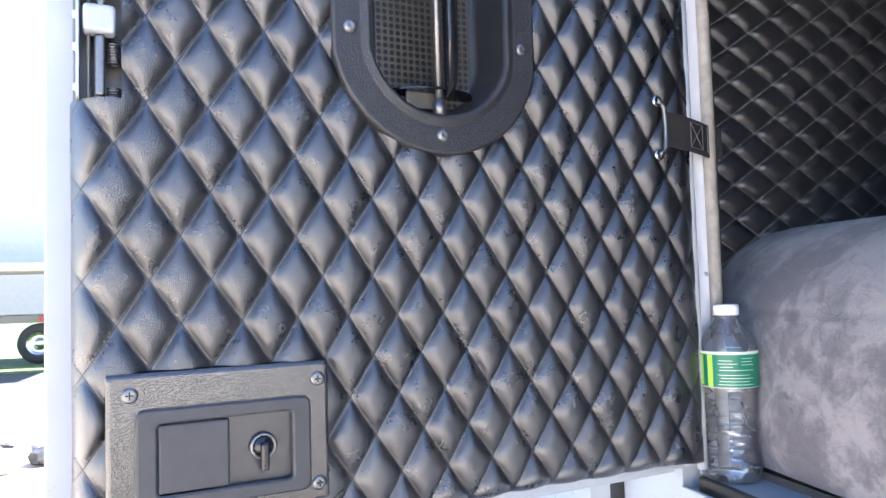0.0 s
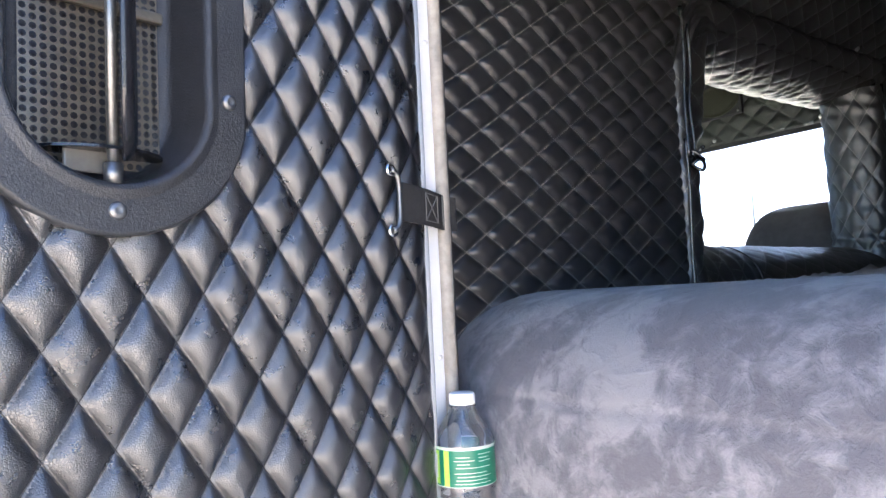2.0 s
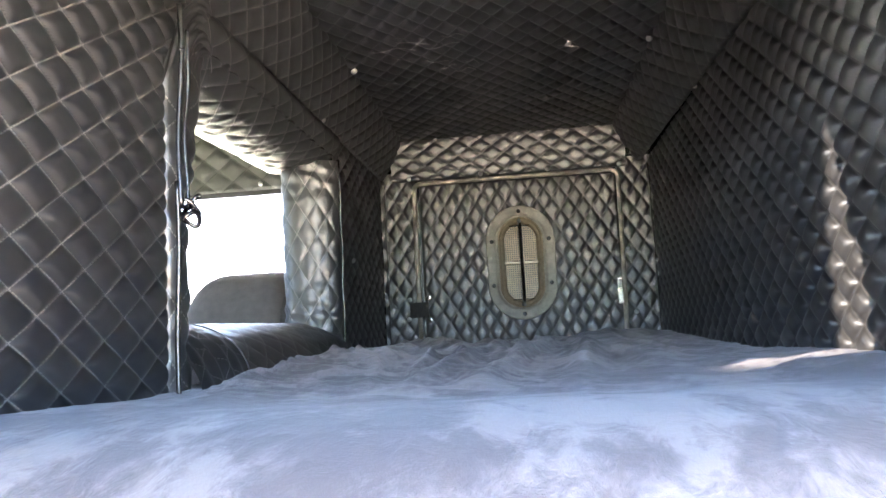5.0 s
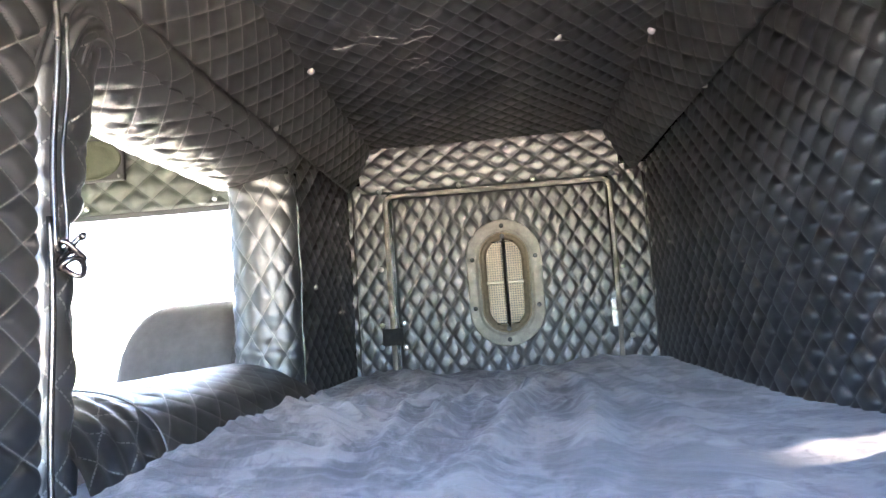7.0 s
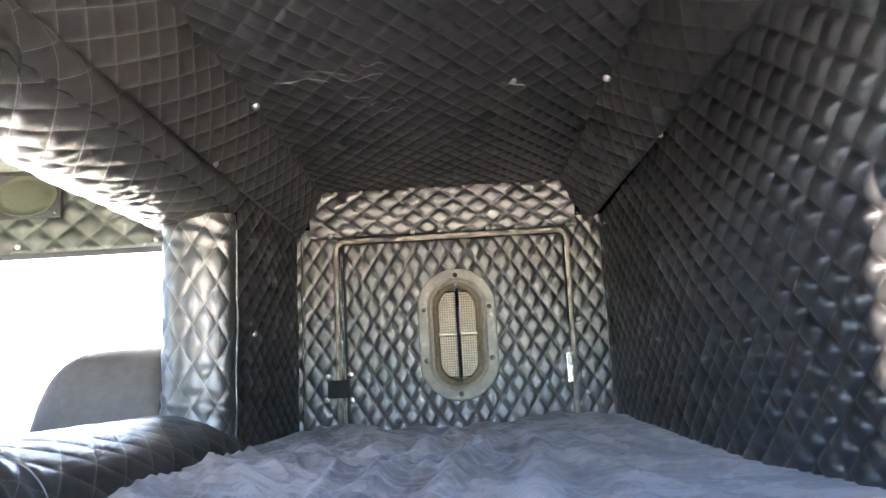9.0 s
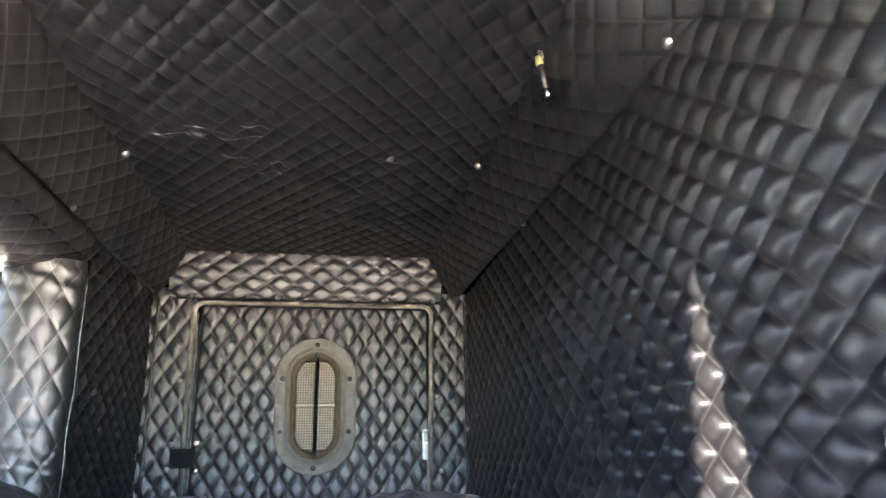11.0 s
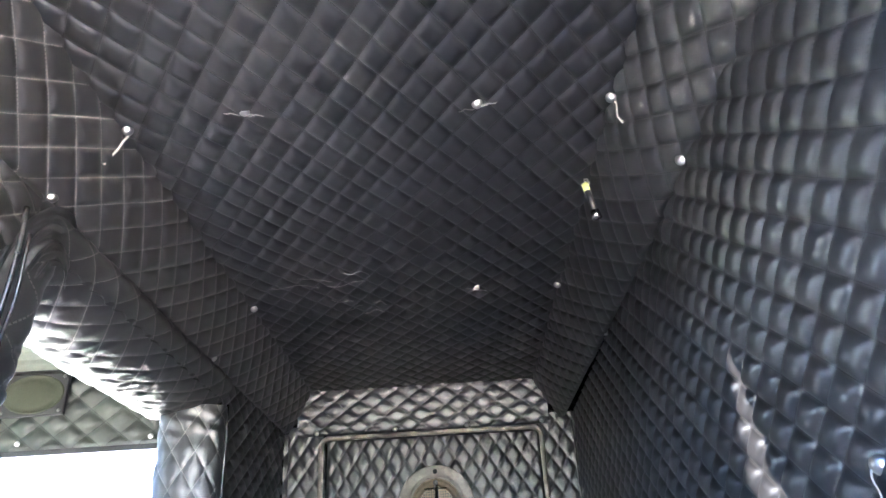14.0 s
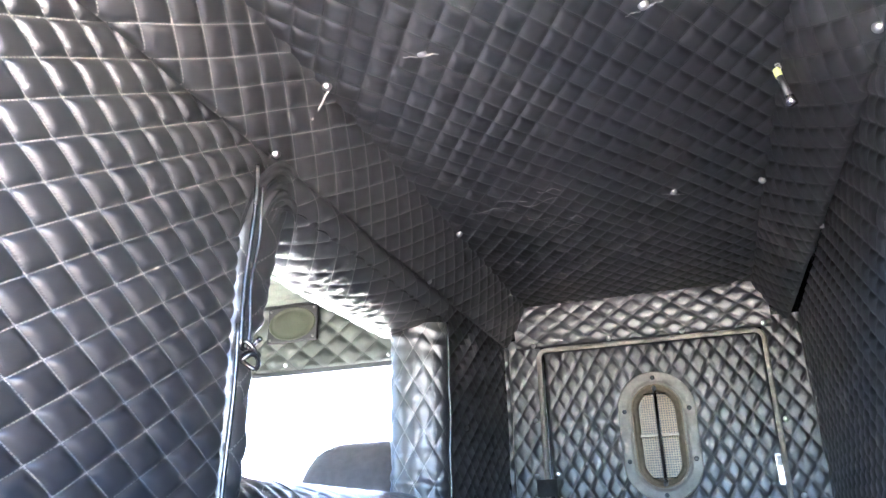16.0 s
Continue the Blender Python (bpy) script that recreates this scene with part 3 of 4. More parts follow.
# latch of the open door: a covered plate, a surround with a sunk tray, the paddle and a lock
latch = part("latch_plate", loft([[(x, y, q) for x, q in rounded(0.5605, 1.5935, 0.177 - 2 * i, 0.119 - 2 * i, r)] for i, y, r in ((0.0, -0.006, 0.003), (0.0, 0.0115, 0.003), (0.002, 0.0135, 0.003), (0.0035, 0.0139, 0.003))] + [[(x, y, q) for x, q in rounded(0.5585, 1.5845, 0.131, 0.072, 0.003)] for y in (0.0139, 0.0070)]), VINYL_PLAIN, near_door, "plate covered in creased black vinyl")
bez = loft([[(x, y, q) for x, q in rounded(0.5585, 1.5845, 0.139 - 2 * i, 0.080 - 2 * j, r)] for i, j, y, r in
            ((0.0, 0.0, 0.010, 0.007), (0.0, 0.0, 0.0165, 0.007), (0.0018, 0.0018, 0.0182, 0.006), (0.0140, 0.0100, 0.0182, 0.005), (0.0158, 0.0118, 0.0170, 0.004), (0.0162, 0.0120, 0.0085, 0.004))])
part("bezel", bez, GREY_PLASTIC, latch, "grey plastic latch surround")
part("tray", box(0.503, 0.615, 0.0062, 0.0090, 1.554, 1.6155), BLACK_PLASTIC, latch, "sunk black tray of the latch")
part("paddle", box(0.5570, 0.6118, 0.0080, 0.0172, 1.5573, 1.6118, 0.002, 3), GREY_PLASTIC, latch, "flat grey plastic paddle")
lk = Matrix.Translation((0.529, 0.0090, 1.585)) @ Matrix.Rotation(radians(-90), 4, "X")
part("lock", lathe([(0.0085, 0.0050), (0.0098, 0.0062), (0.0112, 0.0050), (0.0118, 0.0)], 28, lk), SCREW, latch, "bright lock collar", True)
part("lock_face", lathe([(0.0, 0.0052), (0.0080, 0.0052), (0.0086, 0.0)], 24, lk), BLACK_GLOSS, latch, "black lock face", True)
part("knob", box(0.5255, 0.5325, 0.0135, 0.0235, 1.566, 1.589, 0.0022, 3), BLACK_GLOSS, latch, "black lock knob")
for q in ((0.632, 1.6365), (0.4815, 1.6375), (0.4815, 1.548), (0.632, 1.548)):
    head_ = Matrix.Translation((q[0], 0.0137, q[1])) @ Matrix.Rotation(radians(-90), 4, "X")
    sc = part("screw", lathe([(0.0, 0.0012), (0.002, 0.0014), (0.005, 0.0020), (0.0066, 0.0), (0.0066, -0.002)], 18, head_), SCREW, latch, "bright screw head", True)
    slot = box(-0.0030, 0.0030, -0.0006, 0.0006, 0.0010, 0.0022)
    box(-0.0006, 0.0006, -0.0030, 0.0030, 0.0011, 0.0023, bm=slot)
    bmesh.ops.transform(slot, matrix=head_, verts=slot.verts)
    part("slot", slot, BLACK_GLOSS, sc)
# slam latch at the free edge, in a notch of the padding
cat = part("edge_latch", box(0.634, 0.672, -0.034, -0.028, 1.870, 1.974, 0.001), STEEL_DARK, near_door, "steel rotary latch at the door's edge")
part("side_plate", box(0.6665, 0.6690, -0.028, 0.004, 1.874, 1.972, 0.0008), ALUMINIUM, cat, "thin upright steel plate")
part("side_plate", box(0.6590, 0.6610, -0.028, -0.002, 1.874, 1.972, 0.0008), STEEL_DARK, cat)
part("claw", box(0.6400, 0.6640, -0.012, 0.006, 1.9270, 1.9500, 0.0035, 3), WHITE_PAINT, cat, "pale latch claw")
part("bolt", box(0.6480, 0.6560, -0.014, 0.001, 1.876, 1.927, 0.0025, 3), SCREW, cat, "bright latch bolt")
part("bolt", box(0.6480, 0.6540, -0.014, 0.001, 1.950, 1.968, 0.002, 3), SCREW, cat)
for z0, z1 in ((1.878, 1.888), (1.906, 1.924)):
    sp = bmesh.new()
    for k in range(int((z1 - z0) / 0.0022)):
        tube([(0.6415 + 0.005 * math.cos(a), -0.010 + 0.005 * math.sin(a), z0 + 0.0022 * k) for a in np.linspace(0, 2 * math.pi, 10, endpoint=False)], 0.0009, 5, True, bm=sp)
    part("coil", sp, SCREW, cat, "coiled spring", True)
for z in (1.885, 1.918, 1.945):
    part("rivet", lathe([(0.0, 0.003), (0.003, 0.0025), (0.004, 0.0)], 12, Matrix.Translation((0.669, -0.012, z)) @ Matrix.Rotation(radians(90), 4, "Y")), WHITE_PAINT, cat, "", True)

# check strap between the open door and its jamb
strap = empty("check_strap", Matrix.Identity(4), label="black webbing check strap holding the door open", category="strap")
a, b = Vector((0.137, -0.062, 1.888)), Vector((0.088, 0.030, 1.884))
pts = [a.lerp(b, k / 6) + Vector((0.004, 0.002, 0)) * math.sin(math.pi * k / 6) for k in range(7)] + [Vector((0.083, 0.050, 1.884))]
bm = bmesh.new()
sections = []
for p in pts:
    d = (b - a).normalized().cross(Vector((0, 0, 1)))
    sections.append([bm.verts.new(p + Vector((0, 0, z)) + d * w) for z, w in ((-0.020, -0.0012), (0.020, -0.0012), (0.020, 0.0012), (-0.020, 0.0012))])
for p, q in zip(sections, sections[1:]):
    for i in range(4):
        bm.faces.new((p[i], p[(i + 1) % 4], q[(i + 1) % 4], q[i]))
bmesh.ops.recalc_face_normals(bm, faces=bm.faces)
part("webbing", bm, WEBBING, strap)
side = (b - a).normalized()
nrm = side.cross(Vector((0, 0, 1)))
if nrm.x < 0:
    nrm = -nrm
st = bmesh.new()
for k0, k1 in (((0.45, -0.015), (0.45, 0.015)), ((0.45, 0.015), (0.72, 0.015)), ((0.72, 0.015), (0.72, -0.015)), ((0.72, -0.015), (0.45, -0.015)), ((0.45, -0.015), (0.72, 0.015)), ((0.45, 0.015), (0.72, -0.015)), ((0.84, -0.017), (0.84, 0.017))):
    rod(a.lerp(b, k0[0]) + nrm * 0.004 + Vector((0.003, 0.0, k0[1])), a.lerp(b, k1[0]) + nrm * 0.004 + Vector((0.003, 0, k1[1])), 0.0006, 6, bm=st)
part("stitching", st, THREAD_DARK, strap, "grey box stitching")
# wire bail: hooked ends in two screw eyes on the door
wire = []
for z, d in ((-0.031, 0.010), (-0.030, 0.007), (-0.027, 0.003), (-0.023, 0.001), (-0.010, 0.0), (0.010, 0.0), (0.023, 0.001), (0.027, 0.003), (0.030, 0.007), (0.031, 0.010)):
    wire.append(a + nrm * 0.002 + u_dir * (d + 0.003) + Vector((0, 0, z)))
part("loop", tube(wire, 0.0026, 10), SCREW, strap, "bright metal wire bail with hooked ends", True)
for z in (-0.031, 0.031):
    eye = a + u_dir * 0.013 + nrm * 0.001 + Vector((0, 0, z))
    part("eyelet", tube([eye + u_dir * (0.0046 * math.cos(t)) + Vector((0, 0, 0.0046 * math.sin(t))) for t in np.linspace(0, 2 * math.pi, 16, endpoint=False)], 0.0022, 8, True), CHROME, strap, "bright screw eye", True)

# jamb, seal and sill of the near opening
jamb = tagged(new("door_frame"), "white aluminium frame of the luggage opening with grey seal", "trim", kind="structure")
part("stile", box(0.060, 0.0865, -0.004, 0.0215, 1.47, 2.34, 0.002), WHITE_FRAME, jamb, "white painted stile")
part("stile", box(0.774, 0.80, -0.004, 0.0215, 1.47, 2.34, 0.002), WHITE_FRAME, jamb)
part("head", box(0.0865, 0.774, -0.004, 0.0215, 2.325, 2.345, 0.002), WHITE_FRAME, jamb)
part("seal", tube([(0.083, 0.030, z) for z in np.linspace(1.485, 2.335, 12)], 0.0095, 10), SEAL, jamb, "worn grey rubber seal", True)
part("seal", tube([(0.078, 0.041, z) for z in np.linspace(1.485, 2.335, 12)], 0.0050, 10), RUBBER, jamb, "dark rubber seal", True)
part("sill", box(0.0, 0.80, -0.006, 0.052, 1.455, 1.478, 0.002), WHITE_PAINT, jamb, "white painted sill")
part("sill_seal", box(0.10, 0.775, -0.018, -0.0065, 1.462, 1.481, 0.003), RUBBER, jamb, "black sill seal")
part("drip_edge", box(0.092, 0.775, -0.036, -0.0285, 1.440, 1.470, 0.002), WHITE_PAINT, jamb)
for z in (2.085, 1.72):
    part("rivet", lathe([(0.0, 0.0012), (0.002, 0.001), (0.003, 0.0)], 12, Matrix.Translation((0.0866, 0.016, z)) @ Matrix.Rotation(radians(90), 4, "Y")), ALUMINIUM, jamb, "", True)
hinge = part("hinge", rod((0.103, -0.012, 1.49), (0.103, -0.012, 2.33), 0.006, 12), WHITE_PAINT, jamb, "long white hinge", True)

# the closed door across the bunk, with its surround
far_pose = Matrix.Translation((0.094, YF + 0.002, 0))
luggage_door("luggage_door", far_pose, "closed luggage door padded with black quilted vinyl", True, 88, False)
quilt("padding", XF + 0.004, 0.108, 1.70, ZL + 0.02, TALL, (0.08, 1.82), 0.0046, lambda u, v, h: (u, YF + 0.004 - h, v), VINYL_SOFT, wk, n=7, sides="", seed=31, flat=4.6, vary=0.25, sag=0.0005)
quilt("padding", 0.768, 0.884, 1.70, ZL + 0.02, TALL, (0.82, 1.82), 0.0046, lambda u, v, h: (u, YF + 0.004 - h, v), VINYL_SOFT, wk, n=7, sides="", seed=32, flat=4.6, vary=0.25, sag=0.0005)
rr, tl, tr, tz = 0.026, 0.101, 0.772, 2.314
loop = [(tl + 0.002, YF - 0.006, 1.70), (tl, YF - 0.006, 2.0)] + [(tl + rr - rr * math.cos(t), YF - 0.006, tz - rr + rr * math.sin(t)) for t in np.linspace(0, math.pi / 2, 8)]
loop += [(tr - rr + rr * math.sin(t), YF - 0.006, tz - rr + rr * math.cos(t)) for t in np.linspace(0, math.pi / 2, 8)] + [(tr - 0.004, YF - 0.006, 2.0), (tr - 0.012, YF - 0.006, 1.70)]
for x in (0.002, 0.868):
    part("piping", tube([(x + 0.001 * math.sin(z * 37), YF - 0.010, z) for z in np.linspace(1.75, 2.325, 24)], 0.0030, 8), VINYL_SOFT, wk, "narrow vinyl piping", True)
part("piping", tube([(x, YF - 0.027 - 0.0015 * math.sin(x * 25), 2.463 + 0.0015 * math.sin(x * 31)) for x in np.linspace(0.075, 0.768, 24)], 0.0042, 8), VINYL_SOFT, wk, "", True)
gasket = part("gasket", tube(loop, 0.0075, 10), SEAL, wk, "grey rubber gasket round the door", True)
fs = empty("check_strap", Matrix.Identity(4), label="short black webbing strap across the door's gasket", category="strap")
part("webbing", box(0.072, 0.134, YF - 0.022, YF - 0.018, 1.868, 1.918, 0.0015), WEBBING, fs)
for x, z in ((0.136, 1.932), (0.138, 1.860)):
    part("eyelet", lathe([(0.0, 0.004), (0.004, 0.005), (0.009, 0.003), (0.010, 0.0)], 16, Matrix.Translation((x, YF - 0.014, z)) @ Matrix.Rotation(radians(90), 4, "X")), CHROME, fs, "bright screw", True)
kp = empty("door_keeper", Matrix.Identity(4), label="worn bright metal latch keeper on the door", category="latch")
part("plate", box(0.742, 0.758, YF - 0.022, YF - 0.006, 1.878, 1.962, 0.002), CHROME, kp)
part("tongue", box(0.744, 0.756, YF - 0.026, YF - 0.0225, 1.928, 1.956, 0.002), WHITE_PLASTIC, kp, "pale tongue")

# ---- snap buttons ----


def snap(at, normal, group, first=[]):
    if not first:
        bm = lathe([(0.0, 0.0050), (0.0035, 0.0046), (0.0060, 0.0030), (0.0070, 0.0008), (0.0078, 0.0), (0.0078, -0.004)], 18)
        ob = part("snap_button", bm, SNAP, None, "", True)
        tagged(ob, "small bright nickel snap button in black quilted vinyl", "button", group)
        first.append(ob)
        ob.matrix_world = Matrix.Translation(at) @ Vector(normal).to_track_quat("Z", "Y").to_matrix().to_4x4()
        return ob
    return copy_thing(first[0], Matrix.Translation(at) @ Vector(normal).to_track_quat("Z", "Y").to_matrix().to_4x4())


FARN, CEILN = (0, -1, 0), (0, 0, -1)
for x in (0.088, 0.328, 0.548, 0.778):
    snap((x, YF - 0.016, 2.330), FARN, "snap buttons")
for x, z in ((0.077, 2.095), (0.788, 2.053), (0.797, 1.850), (0.066, 1.864), (0.070, 1.928)):
    snap((x, YF - 0.008, z), FARN, "snap buttons")
for p in ((0.071, 0.708), (0.071, 1.371), (0.764, 0.701), (0.761, 1.339)):
    snap((p[0] + (0.007 if p[0] < 0.4 else -0.004), p[1], ZC - 0.011), (0.5 if p[0] < 0.4 else -0.5, 0, -1), "snap buttons")
for p in ((0.247, 0.690), (0.573, 0.705), (0.579, 1.341)):
    snap((p[0], p[1], ZC - 0.004), CEILN, "snap buttons")
for p in ((-0.004, 0.693), (-0.004, 1.36)):
    snap((p[0] + 0.006, p[1], 2.338), (1, 0, -0.3), "snap buttons")
for p in ((0.838, 0.696), (0.852, 1.345)):
    snap((p[0] - 0.006, p[1], 2.338), (-1, 0, -0.3), "snap buttons")
snap((0.832, 0.470, 1.905), (-1, 0, 0), "snap buttons")
snap((XF + 0.006, 1.66, 2.03), (1, 0, 0), "snap buttons")
snap((XF + 0.010, 0.668, 1.784), (1, 0, 0), "snap buttons")

# ---- padded surround of the opening to the cab ----
boot = empty("cab_opening_surround", Matrix.Identity(4), label="black quilted padded surround of the cab opening, loosely draped", category="padding")


def roll(name, ctrl, a, b, axis, cell, at, puff, seed, flip, lab="", drape=0.006, taper=None, mat=None, out=1, tuck=0.16, crinkle=0.0):
    """A quilted pad whose section (x, other) is bent along ctrl; it runs from a to b along the axis."""
    sec, ln = bezier(ctrl, 160)
    nrm_ = np.gradient(sec, axis=0)
    nrm_ = np.stack([-nrm_[:, 1], nrm_[:, 0]], 1) / np.linalg.norm(nrm_, axis=1)[:, None]
    s = np.linspace(0, ln, len(sec))

    def place(u, v, h):
        hh = out * (h + drape * wave(u * 14, v * 22, 0, seed, 3) + crinkle * wave(u * 120, v * 24, 0, seed + 5, 2))
        k = np.clip(v, 0, ln)
        px = np.interp(k, s, sec[:, 0]) + np.interp(k, s, nrm_[:, 0]) * hh
        pq = np.interp(k, s, sec[:, 1]) + np.interp(k, s, nrm_[:, 1]) * hh
        if taper is not None:
            px, pq = taper(u, v / ln, px, pq)
        return (px, u, pq) if axis == "y" else (px, pq, u)

    return quilt(name, a, b, 0, ln, cell, at, puff, place, mat or VINYL_PALE, boot, lab, n=9, sides="", seed=seed, flip=flip, sag=0.002, flat=3.4, tuck=tuck, vary=0.4)


def hang(u, k, px, pq):
    """The header's loose cover sags in pleats along its lower edge."""
    pleat = np.sin(u * 150 + 2.0 * np.sin(u * 31)) * np.exp(-((k - 0.62) / 0.22) ** 2)
    return px, pq + 0.0014 * pleat - 0.006 * np.sin(np.clip((u - 0.66) / 0.83, 0, 1) * np.pi) * np.exp(-((k - 0.6) / 0.3) ** 2)


def lean(u, k, px, pq):
    """The jamb pad's head bends over into the header."""
    q = np.clip((u - 2.19) / 0.11, 0, 1) ** 2
    fold = np.clip((u - 2.045) / 0.03, 0, 1) * np.clip(k * 5, 0, 1)
    return px - 0.03 * q * k + 0.004 * fold, pq + 0.055 * q + 0.010 * fold + 0.036 * np.clip((u - 2.04) / 0.16, 0, 1) * np.clip(k * 4, 0, 1)


def slack(u, k, px, pq):
    """Loose vinyl on the near jamb: slanting folds, drawn in where it is tied."""
    px, pq = lean(u, k, px, pq)
    tied = np.exp(-(((u - 2.02) / 0.020) ** 2))
    fold = np.abs(np.sin(k * 11 + u * 34 + 1.6 * np.sin(u * 27))) ** 0.7
    fold2 = np.abs(np.sin(k * 17 - u * 52 + 2.0 * np.sin(u * 19 + 2))) ** 0.7
    body = np.clip(k * 8, 0, 1) * np.clip((0.75 - k) * 5, 0, 1)
    return px + body * (0.0055 * fold + 0.0035 * fold2 - 0.004) - 0.010 * tied * body, pq + 0.0030 * body * fold2


def crush(u, k, px, pq):
    """The jamb pad is pinched into folds at its head and foot."""
    near = np.exp(-(((u - 2.235) / 0.045) ** 2)) + np.exp(-(((u - 1.885) / 0.035) ** 2))
    return px + 0.0016 * near * np.sin(u * 190 + 7 * k + 3 * np.sin(9 * k)), pq - 0.0014 * near * np.sin(u * 150 - 9 * k)


def bunch(u, k, px, pq):
    """The bottom roll's end is gathered into curved creases."""
    near = np.exp(-(((u - 0.76) / 0.07) ** 2))
    fold = np.sin((u - 0.66) * 170 - 7 * (k - 0.3) ** 2 * 4 + 3 * np.sin(9 * k))
    return px + 0.0022 * near * fold, pq + 0.0022 * near * fold


roll("header", [(-0.022, 2.338), (0.030, 2.330), (0.020, 2.262), (-0.10, 2.222), (-0.17, 2.228), (-0.235, 2.290)], 0.668, 1.490, "y", (0.076, 0.060), (0.70, 0.01), 0.0026, 41, False, "draped quilted header with pleats", 0.0015, hang, tuck=0.07)
roll("jamb_pad", [(-0.022, 1.492), (0.020, 1.486), (0.015, 1.45), (-0.06, 1.425), (-0.17, 1.40), (-0.13, 1.50)], 1.70, 2.262, "z", (0.080, 0.048), (1.80, 0.02), 0.0020, 42, True, "wrinkled quilted jamb pad", 0.0016, crush, crinkle=0.0011)
roll("bottom_roll", [(0.012, 1.66), (0.060, 1.775), (0.010, 1.885), (-0.12, 1.888), (-0.24, 1.885), (-0.30, 1.78)], 0.668, 1.505, "y", (0.078, 0.060), (0.70, 0.03), 0.0014, 43, True, "plump quilted roll along the bottom", 0.003, bunch, out=-1, tuck=0.1)
roll("jamb_pad", [(-0.020, 0.642), (-0.004, 0.634), (0.030, 0.704), (-0.03, 0.722), (-0.12, 0.694), (-0.24, 0.640)], 1.70, 2.296, "z", (0.086, 0.060), (1.80, 0.02), 0.0012, 44, False, "creased quilted jamb pad", 0.0020, slack, out=-1, crinkle=0.0010)
# piping down the wall side of the jamb pads, a cord knotted halfway on the near one
cord_up = [(0.013 + 0.0022 * math.sin(z * 29) + 0.010 * max(0, z - 2.16), 0.6285 + 0.0030 * math.sin(z * 21) + 0.05 * max(0, z - 2.20), z) for z in np.linspace(2.012, 2.285, 26)]
part("piping", tube(cord_up, 0.0034, 8), VINYL_PLAIN, boot, "narrow vinyl piping", True)
part("piping", tube([(p[0] + 0.004, p[1] + 0.0105 + 0.002 * math.sin(p[2] * 50), p[2]) for p in cord_up[:-3]], 0.0024, 8), VINYL_PLAIN, boot, "", True)
part("piping", tube([(0.011 + 0.0014 * math.sin(z * 23), 0.6225 + 0.0016 * math.sin(z * 17), z) for z in np.linspace(1.735, 2.045, 26)], 0.0032, 8), VINYL_PLAIN, boot, "", True)
knot = []
for t in np.linspace(0, 5 * math.pi, 60):
    knot.append((0.020 + 0.009 * math.cos(t), 0.641 + 0.011 * math.sin(t + 0.4), 2.026 - 0.0022 * t + 0.006 * math.sin(1.7 * t)))
part("knot", tube(knot, 0.0032, 8), VINYL_PLAIN, boot, "knotted vinyl tie round the pad", True)
part("piping", tube([(0.000 + 0.001 * math.sin(z * 41), 1.4905 + 0.003 * math.sin(z * 19), z) for z in np.linspace(1.74, 2.27, 30)], 0.0032, 8), VINYL_PLAIN, boot, "", True)
# gathered end of the header, folded over the jamb pad's head
A, W = np.meshgrid(np.linspace(0, 1, 60), np.linspace(0, 1, 40), indexing="ij")
jx, jy, jz = XF + 0.012 + 0 * W, 0.634 + 0.072 * W, 2.185 - 0.02 * W
cx_, cy_, cz_ = XF + 0.030 + 0 * W, 0.640 + 0.050 * W, 2.350 - 0.060 * W
hx, hy, hz = XF + 0.026 - 0.012 * W, 0.770 + 0.02 * W, 2.334 - 0.085 * W
b0, b1, b2 = (1 - A) ** 2, 2 * A * (1 - A), A**2
crumple_ = 0.0022 * np.sin(W * 19 + 3.0 * A + 2 * np.sin(5 * A)) + 0.0016 * np.sin(W * 41 - 7 * A) + 0.004 * wave(W * 9, A * 9, 0, 77)
hold = np.sin(np.pi * np.clip(A, 0, 1)) ** 0.6
gx = b0 * jx + b1 * cx_ + b2 * hx + crumple_ * hold - 0.012 * (1 - hold)
gy = b0 * jy + b1 * cy_ + b2 * hy
gz = b0 * jz + b1 * cz_ + b2 * hz + 0.4 * crumple_ * hold
I, J = np.meshgrid(np.arange(59), np.arange(39), indexing="ij")
p0 = (I * 40 + J).ravel()
mesh_object("gathered_cover", np.stack([gx, gy, gz], -1).reshape(-1, 3), np.stack([p0, p0 + 40, p0 + 41, p0 + 1], 1), VINYL_SOFT, boot, "gathered vinyl cover at the corner", np.stack([0.31 + 0 * W, 0.12 + 0 * W], -1).reshape(-1, 2))
# cord of the zip, lying over the roll's end
sec, ln = bezier([(0.012, 1.66), (0.060, 1.775), (0.010, 1.885), (-0.12, 1.888), (-0.24, 1.885), (-0.30, 1.78)], 160)
cord = []
for k in np.linspace(0.15, 0.55, 24):
    p = sec[int(k * 160)]
    cord.append((p[0] + 0.0045, 0.842 - 0.9 * (k - 0.40) ** 2, p[1] + 0.0050))
part("zip_cord", tube(cord, 0.0013, 6), THREAD_DARK, boot, "pale cord of the zip", True)

# ---- the bunk ----
bed = empty("bunk_bed", Matrix.Translation((0.4, 1.0, 1.487)), label="bunk mattress under a rumpled grey plush cover", category="bed")
NX, NY = 300, 640
front_n = 120
xs = np.linspace(XF - 0.006, 0.892, NX)
tt = np.linspace(0, 1, front_n)
th = tt * math.pi / 2
fy = 0.34 - 0.285 * np.cos(th) ** (2 / 3.0)
fz = 1.495 + 0.295 * np.sin(th) ** (2 / 3.0)
yy = np.r_[fy, np.linspace(0.34, 2.12, NY - front_n + 1)[1:]]
zz = np.r_[fz, np.full(NY - front_n, 1.790)]
GX, GY = np.meshgrid(xs, yy, indexing="ij")
GZ = np.repeat(zz[None, :], NX, 0)
topw = np.clip((GY - 0.30) / 0.25, 0, 1)
mid = np.sin(np.clip((GX - XF) / 0.9, 0, 1) * np.pi)
